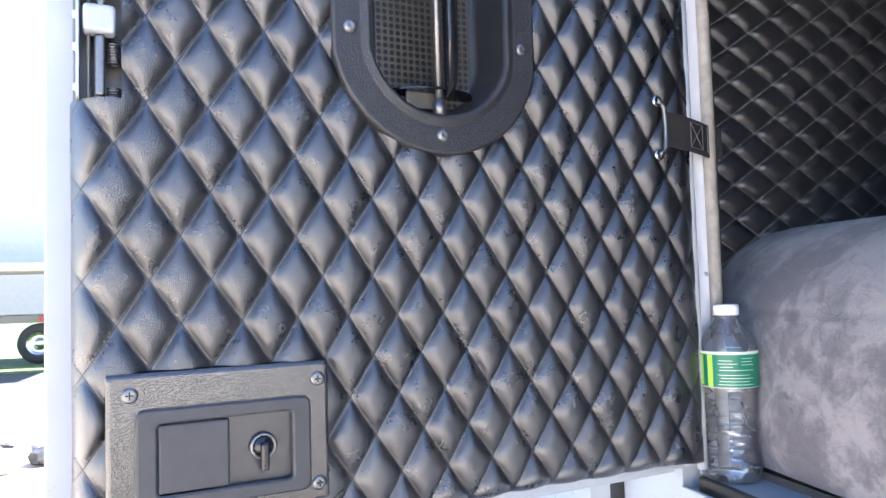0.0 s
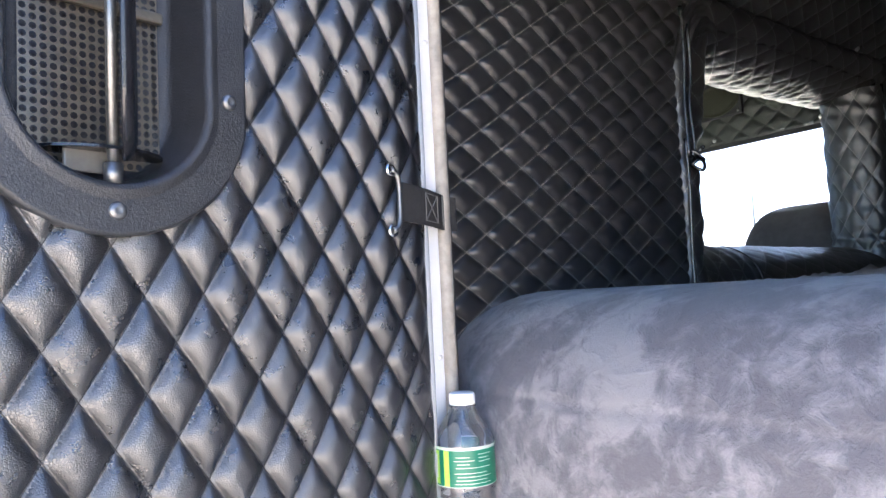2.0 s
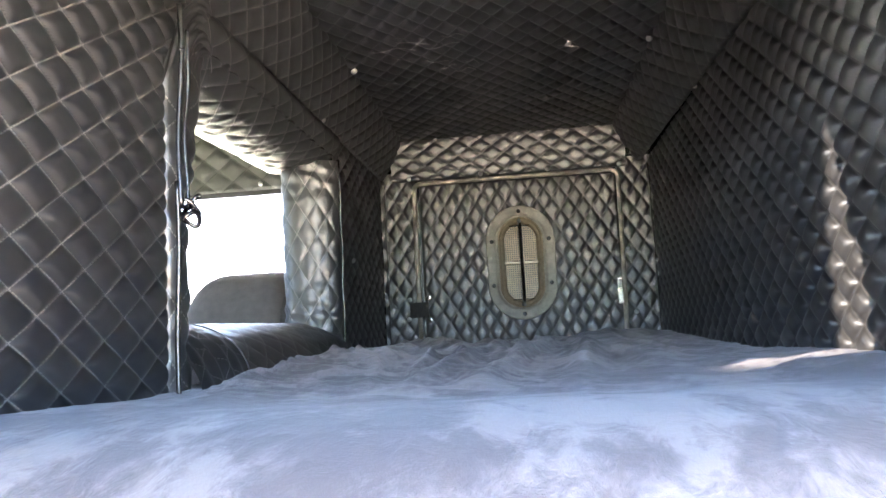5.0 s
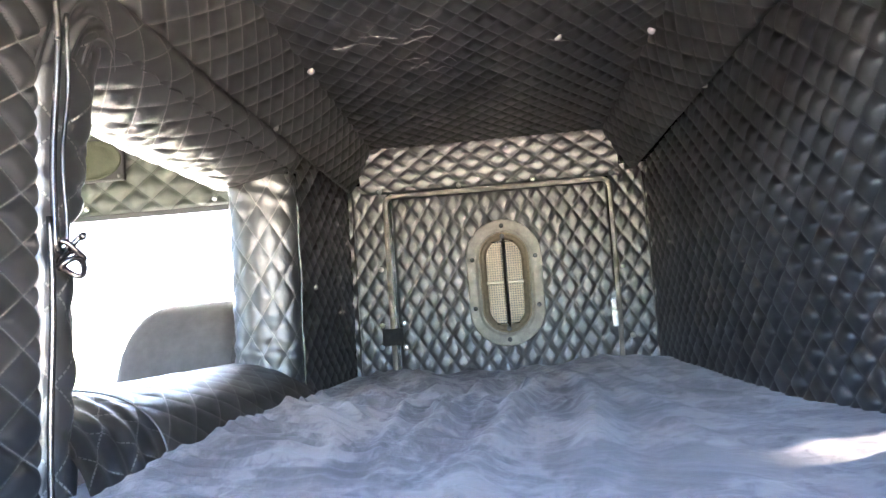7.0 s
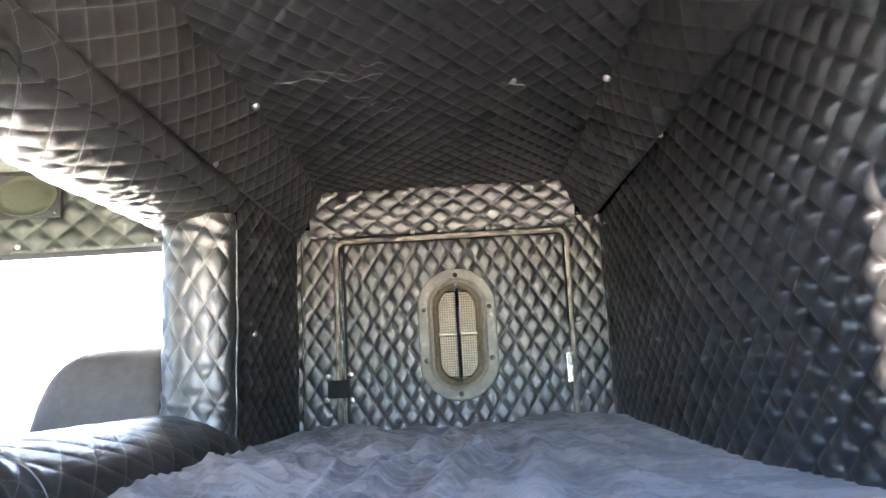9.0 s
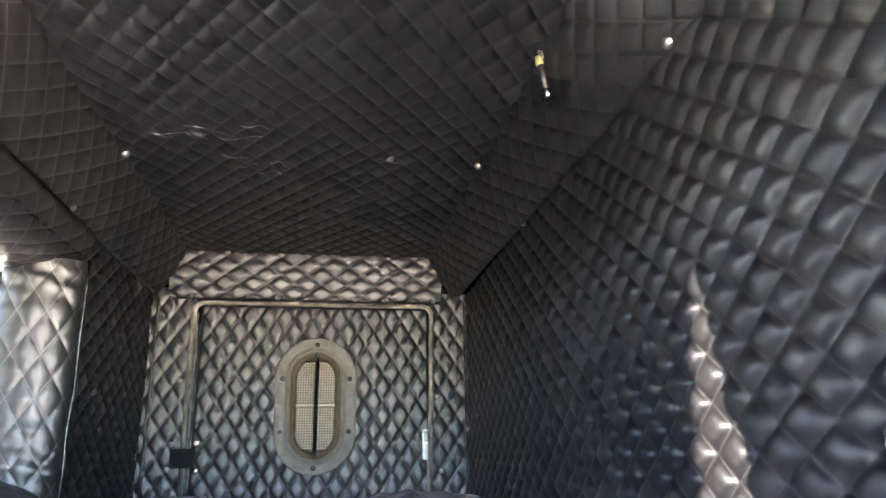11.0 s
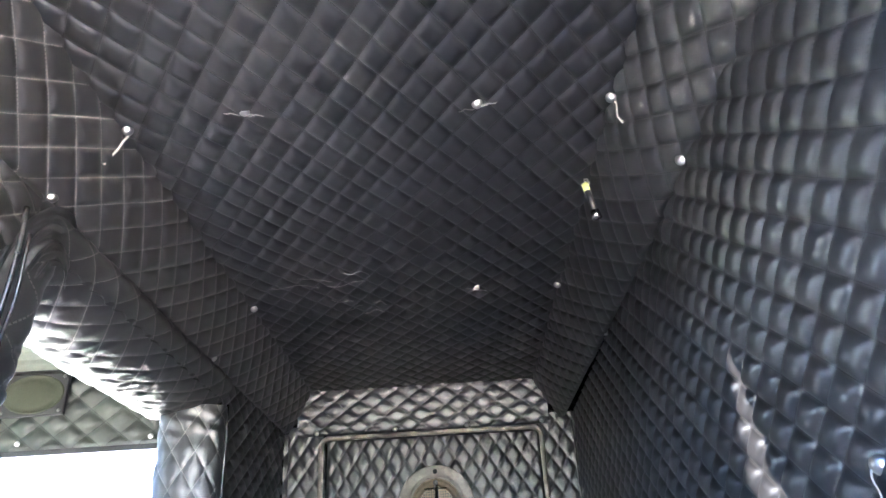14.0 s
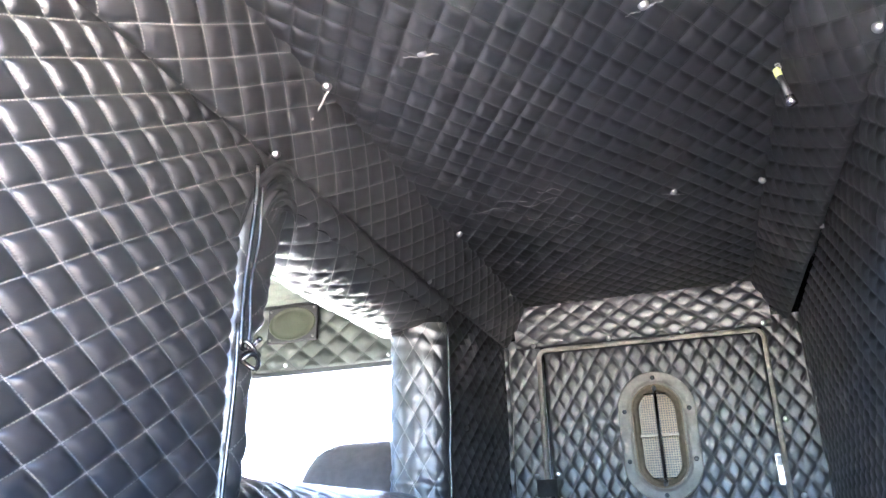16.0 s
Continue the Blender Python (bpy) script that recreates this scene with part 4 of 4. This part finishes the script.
GZ = GZ - topw * (0.006 + 0.014 * mid)
GZ = GZ + topw * 0.010 * wave(GX * 5, GY * 4, 0, 61)
away = np.clip(np.minimum(GX - XF, 0.88 - GX) / 0.07, 0, 1) * np.clip((2.09 - GY) / 0.06, 0, 1)
rump = np.clip(1.35 - GX / 0.60, 0, 1) * np.clip((GY - 0.60) / 0.5, 0, 1)


def ridge(q, sharp):
    """Rounded folds with narrow valleys, 0 to 1."""
    return np.clip(1 - np.sqrt(np.sin(q) ** 2 + sharp), 0, 1)


warp = wave(GX * 4, GY * 3, 0, 62)
f1 = ridge((GX + 0.25 * GY) * 17 + 2.2 * warp, 0.03)
f2 = ridge((GY - 0.2 * GX) * 19 + 3.0 * wave(GX * 5, GY * 2.4, 0, 64), 0.03)
f3 = ridge((GX * 0.95 + GY * 0.2) * 34 + 3.0 * wave(GX * 8, GY * 5, 0, 68), 0.05)
some = np.clip(0.5 + 0.9 * wave(GX * 6, GY * 5, 0, 69), 0, 1)
GZ = GZ + away * (rump * (0.014 * f1**1.6 * some + 0.008 * f2**1.8 * (1.15 - some) + 0.015 * f3**1.5) + topw * (0.007 * f1**2 * some + 0.007 * f3**1.6 * (1.1 - some)))
f4 = ridge((GX * 0.80 - GY * 0.50) * 88 + 4.0 * wave(GX * 13, GY * 9, 0, 71), 0.03)
f5 = ridge((GX * 0.35 + 0.90 * GY) * 80 + 5.0 * wave(GX * 11, GY * 9, 0, 72), 0.03)
patch = np.clip(0.15 + 1.1 * wave(GX * 8, GY * 6, 0, 73), 0, 1)
GZ = GZ + away * topw * np.clip((GY - 0.5) * 3, 0.15, 1) * (0.0120 * f4**1.3 * patch + 0.0130 * f5**1.3 * np.clip(0.8 - patch, 0, 1)) * np.clip(1.7 - GX / 0.42, 0.12, 1)
# the cover is heaped up in the far corner by the rear wall
GZ = GZ + 0.030 * np.exp(-(((GX - 0.70) / 0.15) ** 2) - (((GY - 2.0) / 0.11) ** 2))
# one long soft double fold down the middle, and a crease across the near end
for c0, wd, am in ((0.43, 0.022, 0.024), (0.515, 0.026, 0.022), (0.355, 0.018, 0.014), (0.60, 0.03, 0.010)):
    line_ = c0 + 0.05 * np.sin(GY * 2.3 + c0 * 9) + 0.03 * (GY - 1)
    GZ = GZ + topw * am * np.exp(-(((GX - line_) / wd) ** 2)) * np.clip((GY - 0.55) * 2.2, 0, 1) * np.clip((1.95 - GY) * 2.5, 0, 1)
crease = GY - (0.60 + 0.09 * np.sin(GX * 6 + 1)) - 0.03 * wave(GX * 7, GY * 3, 0, 66)
GZ = GZ + topw * (0.007 * np.exp(-(((crease + 0.02) / 0.022) ** 2)) - 0.007 * np.exp(-((crease / 0.012) ** 2))) * np.clip((GX - 0.12) * 5, 0, 1)
GY2 = GY + (1 - topw) * (0.010 * wave(GX * 7, GZ * 9, 0, 67) - 0.012 * mid)
seam_z = np.exp(-(((GZ - 1.675) / 0.006) ** 2)) * (1 - topw)
GY2 = GY2 + 0.002 * seam_z
I, J = np.meshgrid(np.arange(NX - 1), np.arange(NY - 1), indexing="ij")
p0 = (I * NY + J).ravel()
faces = np.stack([p0, p0 + NY, p0 + NY + 1, p0 + 1], 1)
verts = np.stack([GX - 0.4, GY2 - 1.0, GZ - 1.487], -1).reshape(-1, 3)
mesh_object("cover", verts, faces, PLUSH, bed, "rumpled grey plush cover")
part("mattress", box(XF - 0.38, 0.43, -0.925, 1.07, 0.002, 0.20, 0.02), SEAT_CLOTH, bed, "thick mattress core")

# ---- bottle of water on the sill ----
bottle = empty("water_bottle", Matrix.Translation((0.117, 0.020, 1.4787)), label="clear plastic water bottle with white cap and green label", category="bottle")
prof = [(0.0001, 0.004), (0.012, 0.002), (0.024, 0.0), (0.0295, 0.003), (0.0315, 0.010)]
for k in range(60):
    z = 0.012 + k * 0.0015
    rib = 0.0019 * math.sin(z * 620) * (0.4 + 0.6 * math.sin(z * 40) ** 2)
    prof.append((0.0306 + rib - 0.0040 * math.exp(-((z - 0.060) / 0.022) ** 2), z))
prof += [(0.0318, 0.1045), (0.0324, 0.107), (0.0322, 0.147), (0.0325, 0.150), (0.0322, 0.154), (0.0300, 0.162), (0.0240, 0.172), (0.0170, 0.182), (0.0132, 0.188), (0.0128, 0.1895), (0.0152, 0.190), (0.0152, 0.1915), (0.0125, 0.192), (0.0125, 0.1945), (0.0001, 0.1945)]
pet = lathe(prof[:-1], 64)
for v in pet.verts:
    z = v.co.z
    a = math.atan2(v.co.y, v.co.x)
    if 0.012 < z < 0.102:
        # the ribs swerve and break up round the grip, with upright panels between
        k = 1 + 0.045 * math.sin(3 * a + 55 * z) * math.sin(z * 150 + 2 * a) + 0.022 * math.cos(6 * a)
        v.co.x *= k
        v.co.y *= k
        v.co.z += 0.0022 * math.sin(2 * a + 40 * z)
    elif 0.152 < z < 0.182:
        k = 1 + 0.018 * math.cos(8 * a)
        v.co.x *= k
        v.co.y *= k
part("body", pet, FILM, bottle, "clear ribbed plastic body", True)
part("cap", lathe([(0.0, 0.2045), (0.0125, 0.2045), (0.0138, 0.2035), (0.0143, 0.2015), (0.0143, 0.1925), (0.0138, 0.1920), (0.0, 0.1922)], 40), WHITE_PLASTIC, bottle, "white ribbed screw cap", True)


def band(z0, z1, a0, a1, r, mat, name, lab=""):
    bm = bmesh.new()
    k = max(2, int((a1 - a0) / 6))
    for i in range(k):
        t0, t1 = radians(a0 + (a1 - a0) * i / k), radians(a0 + (a1 - a0) * (i + 1) / k)
        q = [bm.verts.new((r * math.cos(t), r * math.sin(t), z)) for t, z in ((t0, z0), (t1, z0), (t1, z1), (t0, z1))]
        bm.faces.new(q)
    bmesh.ops.remove_doubles(bm, verts=bm.verts, dist=1e-6)
    return part(name, bm, mat, bottle, lab, True)


band(0.1100, 0.1500, -180, 180, 0.03300, LABEL_GREEN, "label", "dark green paper label")
band(0.1120, 0.1470, -120, -92, 0.03315, LABEL_LIME, "emblem", "lime green emblem")
band(0.1180, 0.1430, -116, -98, 0.03325, LABEL_PALE, "emblem", "pale emblem")
band(0.1110, 0.1475, -80, -68, 0.03316, LABEL_LIME, "emblem", "yellow-green strip")
band(0.1480, 0.1512, -180, 180, 0.03318, LABEL_PALE, "stripe", "pale stripe")
band(0.1098, 0.1106, -180, 180, 0.03318, LABEL_PALE, "stripe")
for j in range(8):
    band(0.1135 + 0.0036 * j + (0.002 if j > 3 else 0), 0.1141 + 0.0036 * j + (0.002 if j > 3 else 0), -58 + 3 * (j % 3), (-20 if j > 4 else 14) - 9 * (j % 2), 0.03318, LABEL_PALE, "print_bar")
for j in range(3):
    band(0.1360 + 0.0036 * j, 0.1366 + 0.0036 * j, -12, 16 - 5 * (j % 2), 0.03318, LABEL_PALE, "print_bar")

# ---- small light hung from the ceiling corner ----
fl = empty("hanging_light", Matrix.Translation((0.757, 0.916, 2.452)), label="tiny black key light with yellow cap hung on a chain", category="light")
ax0, ax1 = Vector((0, 0, -0.016)), Vector((0.010, 0.004, -0.070))
part("body", rod(ax0, ax0.lerp(ax1, 0.75), 0.0052, 16), BLACK_PLASTIC, fl, "black barrel", True)
part("cap", rod(ax0 + Vector((-0.002, 0, 0.010)), ax0 + Vector((0, 0, -0.004)), 0.0058, 16), YELLOW, fl, "yellow plastic cap", True)
part("lens", rod(ax0.lerp(ax1, 0.74), ax1, 0.0070, 16, 0.0085), CHROME, fl, "bright metal head", True)
for k in range(3):
    c = Vector((0.002 - 0.001 * k, 0, -0.004 + 0.006 * k))
    ring = [c + Vector((0.0035 * math.cos(t), (0.0035 * math.sin(t)) if k % 2 else 0, 0 if k % 2 else 0.0042 * math.sin(t))) for t in np.linspace(0, 2 * math.pi, 12, endpoint=False)]
    part("chain_link", tube(ring, 0.0009, 6, True), SNAP, fl, "", True)

# pale strands that draw wrinkle reflections on the ceiling vinyl
th_ob = bmesh.new()
rs = np.random.RandomState(9)
for x, y, ln_, a in ((0.19, 1.27, 0.10, 0.1), (0.24, 1.24, 0.07, 0.25), (0.30, 1.27, 0.08, -0.2), (0.33, 1.22, 0.05, 0.3), (0.28, 1.36, 0.05, 0.2), (0.34, 1.43, 0.05, 0.1), (0.30, 1.40, 0.04, -0.4), (0.36, 1.38, 0.03, 0.5)):
    tube([(x + ln_ * (t / 8 - 0.5), y + ln_ * a * (t / 8 - 0.5) + 0.006 * math.sin(t * 0.7 + x * 40), ZC - 0.0085 - 0.002 * math.sin(t * 0.9)) for t in range(9)], 0.0006, 5, bm=th_ob)
# wisps of thread pulled out beside the snaps
for x, y, z, dx, dy, dz in ((0.247, 0.690, ZC - 0.009, 1, 0.2, 0), (0.573, 0.705, ZC - 0.009, 1, -0.3, 0), (0.579, 1.341, ZC - 0.009, 0.9, 0.4, 0)):
    for k in (-1, 1, 0.5):
        tube([(x + k * 0.004 * t * dx + 0.002 * math.sin(t * 1.3 + k), y + k * 0.004 * t * dy + 0.0016 * math.sin(2 * t + 3 * k), z + dz - 0.001 * math.sin(t)) for t in range(1, 8)], 0.0007, 5, bm=th_ob)
tube([(0.8265 - 0.001 * math.sin(t), 0.470 + 0.0012 * math.sin(t * 1.4), 1.902 - 0.005 * t) for t in range(8)], 0.0009, 6, bm=th_ob)
tagged(part("wrinkle_glints_and_threads", th_ob, THREAD, None, "", True), "pale strands drawing wrinkle reflections on the ceiling vinyl, thread wisps beside snaps", "thread", kind="stuff")
for p, q in (((0.078, 0.712, 2.452), (0.046, 0.724, 2.404)), ((0.755, 0.695, 2.452), (0.785, 0.735, 2.425))):
    bm = tube([Vector(p).lerp(Vector(q), t / 6) + Vector((0.004 * math.sin(t), 0.003 * math.cos(1.7 * t), 0.002)) for t in range(7)], 0.0019, 6)
    tagged(part("thread_tail", bm, THREAD, None, "", True), "pale thread tail beside a snap button", "thread")

# ---- the cab beyond the opening ----
YC = 2.13
cs = tagged(new("wall_cab_side"), "cab side wall with a bright window under a quilted panel", "wall", kind="structure")
bm = box(-1.9, -0.06, YC, YC + 0.05, 1.0, 1.56)
box(-1.9, -0.06, YC, YC + 0.05, 2.345, 2.80, bm=bm)
box(-0.36, -0.06, YC, YC + 0.05, 1.56, 2.345, bm=bm)
box(-1.9, -1.35, YC, YC + 0.05, 1.56, 2.345, bm=bm)
part("panel", bm, GREY_PLASTIC, cs)
quilt("padding", -1.40, -0.07, 2.340, 2.600, (0.105, 0.085), (-0.7, 2.42), 0.009, lambda u, v, h: (u, YC - 0.010 - h, v), VINYL_GREY, cs, "grey-green quilted vinyl", n=7, sides="v", seed=51)
win = tagged(new("window_1"), "side window of the cab, blown out with daylight", "window", kind="structure")
part("pane", box(-1.35, -0.36, YC + 0.02, YC + 0.024, 1.56, 2.345), GLASS, win).visible_shadow = False
part("window_frame", box(-1.36, -0.35, YC - 0.004, YC + 0.004, 2.325, 2.343, 0.002), GREY_PLASTIC, win)
ch = bmesh.new()
rows_ = []
for i in range(90):
    t = i / 89
    a_ = t * math.pi / 2
    rows_.append([ch.verts.new((x, YC - 0.02 - 0.35 * (1 - math.cos(a_)) - 1.2 * max(0, t - 0.9), 2.598 + 0.15 * math.sin(a_) - 0.004 * abs(math.sin(t * 40)))) for x in (-1.9, -0.06)])
for p, q in zip(rows_, rows_[1:]):
    ch.faces.new((p[0], p[1], q[1], q[0]))
cabroof = tagged(part("ceiling_cab", ch, HEADLINER, None, "", True), "pale ribbed headliner of the cab", "ceiling", kind="structure")
tagged(part("roof_cab", box(-1.9, -0.06, -0.05, YC + 0.05, 2.80, 2.84), WHITE_PAINT), "white cab roof", "roof", kind="structure")
tagged(part("floor_cab", box(-1.9, -0.06, -0.05, YC + 0.05, 0.96, 1.0), RUBBER), "black rubber cab floor", "floor", kind="structure")
# near box runs on to 0.685 to block the streak lamp off the jamb pad
bm = box(-0.115, -0.07, -0.05, 0.685, 1.0, 2.80)
box(-0.115, -0.07, 1.52, YC, 1.0, 2.80, bm=bm)
box(-0.115, -0.07, 0.60, 1.52, 2.36, 2.80, bm=bm)
box(-0.115, -0.07, 0.60, 1.52, 1.0, 1.68, bm=bm)
tagged(part("wall_cab_back", bm, GREY_PLASTIC), "dark back wall of the cab", "wall", kind="structure")
# unseen front wall; its narrow slit cuts the added streak beam to shape
bm = box(-1.95, -1.9, -0.05, YC + 0.05, 1.0, 2.285)
box(-1.95, -1.9, -0.05, YC + 0.05, 2.44, 2.84, bm=bm)
tagged(part("wall_cab_front", bm, GREY_PLASTIC), "unseen cab front wall with a slit that trims the streak beam", "wall", kind="structure")
# unseen cab side; opening shortened to lower the light on the rear wall
bm = box(-1.9, -0.06, -0.08, -0.05, 1.0, 1.80)
box(-1.9, -0.06, -0.08, -0.05, 2.35, 2.84, bm=bm)
box(-1.15, -0.06, -0.08, -0.05, 1.80, 2.35, bm=bm)
tagged(part("wall_cab_near", bm, WHITE_PAINT), "white cab side with an open window", "wall", kind="structure")

spk = empty("speaker", Matrix.Translation((-0.835, YC - 0.028, 2.515)), label="oval speaker in a square grey-green frame on the quilted panel", category="speaker")
part("frame", box(-0.108, 0.108, -0.004, 0.012, -0.070, 0.070, 0.006, 3), VINYL_GREY, spk, "grey-green frame")
dome_ = lathe([(0.0, 0.012), (0.035, 0.011), (0.07, 0.007), (0.092, 0.001), (0.096, 0.004), (0.100, 0.0), (0.100, -0.004)], 40, Matrix.Translation((0, -0.004, 0)) @ Matrix.Diagonal((1, 1, 0.64, 1)) @ Matrix.Rotation(radians(90), 4, "X"))
part("grille", dome_, simple("speaker_mesh", (0.055, 0.062, 0.035), 0.6, 0.2, 0.15, 200, 0.6, 1500), spk, "oval mesh grille", True)
for x, z in ((-0.092, 0.056), (0.092, 0.056), (-0.092, -0.056), (0.092, -0.056)):
    part("screw", lathe([(0.0, 0.003), (0.004, 0.0025), (0.006, 0.0)], 12, Matrix.Translation((x, -0.004, z)) @ Matrix.Rotation(radians(90), 4, "X")), SCREW, spk, "", True)
for x in (-0.86, -0.44, -1.2):
    snap((x, YC - 0.022, 2.362), FARN, "snap buttons")

seat = empty("passenger_seat", Matrix.Translation((-0.42, 1.72, 1.45)), label="grey cloth passenger seat with darker side bolster", category="seat")


def cushion(w, d, h, crown, taper_):
    bm = bmesh.new()
    bmesh.ops.create_cube(bm, size=1)
    bmesh.ops.subdivide_edges(bm, edges=bm.edges[:], cuts=11, use_grid_fill=True)
    for v in bm.verts:
        x, y, z = v.co * 2
        e = 5.0
        k = (abs(x) ** e + abs(y) ** e + abs(z) ** e) ** (1 / e)
        x, y, z = x / k, y / k, z / k
        lean = 1 - taper_ * max(0, z) ** 2
        v.co = Vector((x * d / 2 * (1 + 0.1 * (1 - z * z)), y * w / 2 * lean, z * h / 2 + crown * (1 - y * y) * max(0, z)))
    return bm


bm = cushion(0.52, 0.34, 1.02, 0.03, 0.12)
bmesh.ops.translate(bm, vec=(0.10, 0.06, 0.03), verts=bm.verts)
part("backrest", bm, SEAT_CLOTH, seat, "grey cloth backrest", True)
bm = cushion(0.50, 0.13, 0.99, 0.02, 0.10)
bmesh.ops.translate(bm, vec=(0.245, 0.06, 0.02), verts=bm.verts)
part("bolster", bm, BOLSTER, seat, "darker cloth side bolster", True)
bm = cushion(0.50, 0.5, 0.18, 0.02, 0.1)
bmesh.ops.translate(bm, vec=(-0.28, 0, -0.28), verts=bm.verts)
part("seat", bm, SEAT_CLOTH, seat, "", True)
part("pedestal", box(-0.45, -0.05, -0.18, 0.18, -0.45, -0.34, 0.01), BLACK_PLASTIC, seat)

# ---- outside ----
gr = bmesh.new()
bmesh.ops.create_grid(gr, x_segments=40, y_segments=40, size=300)
tagged(part("ground", gr, GRASS), "sunlit mown grass field", "ground", kind="structure")
tagged(part("road", box(-26, 60, -30, 12, 0.004, 0.02), ASPHALT), "grey concrete yard", "road", kind="structure")
tagged(part("verge", box(-60, -17.0, -30, 30, 0.021, 0.04), GRASS), "strip of bright grass", "ground", kind="structure")

tagged(part("road", box(-17.0, -14.0, -40, 40, 0.0205, 0.03), TARMAC), "dark tarmac lane beside the grass", "road", kind="structure")
STONE = simple("pale_stone", (0.55, 0.52, 0.47), 0.8, vary=0.3, scale=6, grain=0.6, grain_scale=60)
rr_ = np.random.RandomState(14)
for k in range(16):
    bm = bmesh.new()
    bmesh.ops.create_icosphere(bm, subdivisions=2, radius=1)
    size = rr_.uniform(0.10, 0.26)
    for v in bm.verts:
        c = v.co
        j_ = 1 + 0.22 * math.sin(3.1 * c.x + 5 * c.y + k) + 0.12 * math.sin(7 * c.z - 4 * c.x + 2 * k)
        v.co = Vector((round(c.x * j_ * 2.2) / 2.2 * 0.5 + c.x * 0.5, c.y * j_, c.z * 0.6 * j_)) * size
    stone = part("rock", bm, STONE if k % 6 else RUBBER)
    stone.location = (rr_.uniform(-8.6, -6.9), rr_.uniform(-3.5, -2.5), 0.02 + size * 0.42)
    stone.rotation_euler = (0, 0, rr_.uniform(0, 6))
    tagged(stone, "pale broken stone lying on the yard" if k % 6 else "dark lump lying among pale stones", "rock", "loose rocks")
trailer = empty("semi_trailer", Matrix.Translation((-20.5, -6.0, 0.04)), label="white box trailer parked on grass", category="trailer")
part("box", box(-1.3, 1.3, -9, 4, 1.25, 4.0, 0.03), WHITE_PAINT, trailer, "white trailer box")
part("rail", box(-1.32, 1.32, -9.02, 4.02, 1.05, 1.25, 0.01), STEEL_DARK, trailer, "dark bottom rail")
part("marker_lamp", box(1.32, 1.36, 0.0, 0.5, 1.08, 1.20, 0.01), RED, trailer, "red marker lamp")
for y in (1.0, 2.3):
    wheel = part("wheel", lathe([(0.0, 0.05), (0.28, 0.05), (0.30, 0.12), (0.34, 0.13), (0.50, 0.12), (0.52, 0.05), (0.52, -0.12), (0.30, -0.14), (0.0, -0.14)], 36, Matrix.Translation((1.2, y - 1.0, 0.52)) @ Matrix.Rotation(radians(90), 4, "Y")), RUBBER, trailer, "black tyre", True)
    part("rim", lathe([(0.0, 0.09), (0.10, 0.09), (0.12, 0.06), (0.24, 0.05), (0.285, 0.10), (0.295, 0.13)], 36, Matrix.Translation((1.2, y - 1.0, 0.52)) @ Matrix.Rotation(radians(90), 4, "Y")), CHROME, wheel, "polished alloy rim", True)
aw = empty("awning", Matrix.Translation((-17.0, -5.6, 0.04)), label="pale awning roof on thin poles", category="awning")
part("canopy", box(-1.2, 1.2, -6, 2.0, 2.25, 2.42, 0.03), SEAL, aw, "beige canopy edge")
for x, y in ((-1.1, -5.8), (1.1, -5.8), (-1.1, 1.9), (1.1, 1.9)):
    part("pole", rod((x, y, 0), (x, y, 2.25), 0.03, 10), ALUMINIUM, aw, "", True)

fender = empty("front_fender", Matrix.Translation((-1.2, -0.45, 0.0)), label="white painted step fairing with red stripe beside the cab", category="fairing")
part("shell", box(-1.2, 1.0, -0.28, 0.34, 0.55, 1.30, 0.04, 4), WHITE_PAINT, fender)
part("stripe", box(-1.2, 1.0, -0.286, -0.281, 1.18, 1.205), RED, fender, "red stripe")
chas = empty("truck_chassis", Matrix.Translation((0.4, 1.0, 0)), label="dark truck frame with tyres under the sleeper", category="chassis")
for y in (-0.45, 0.45):
    part("rail", box(-3.5, 4.0, y - 0.04, y + 0.04, 0.72, 1.0, 0.005), STEEL_DARK, chas)
for x in (1.6, 3.0, -3.0):
    for y in (-1.0, 1.0):
        part("tyre", lathe([(0.0, 0.10), (0.28, 0.10), (0.34, 0.14), (0.50, 0.13), (0.52, 0.06), (0.52, -0.12), (0.30, -0.14), (0.0, -0.14)], 32, Matrix.Translation((x, y, 0.52)) @ Matrix.Rotation(radians(90 if y > 0 else -90), 4, "X")), RUBBER, chas, "", True)
pole = empty("light_pole", Matrix.Translation((-3.78, 7.5, 0)), label="thin dark pole beyond the cab window", category="pole")
part("shaft", rod((0, 0, 0), (0, 0, 2.86), 0.014, 10), STEEL_DARK, pole, "", True)
part("base", rod((0, 0, 0), (0, 0, 0.1), 0.10, 12), STEEL_DARK, pole, "", True)
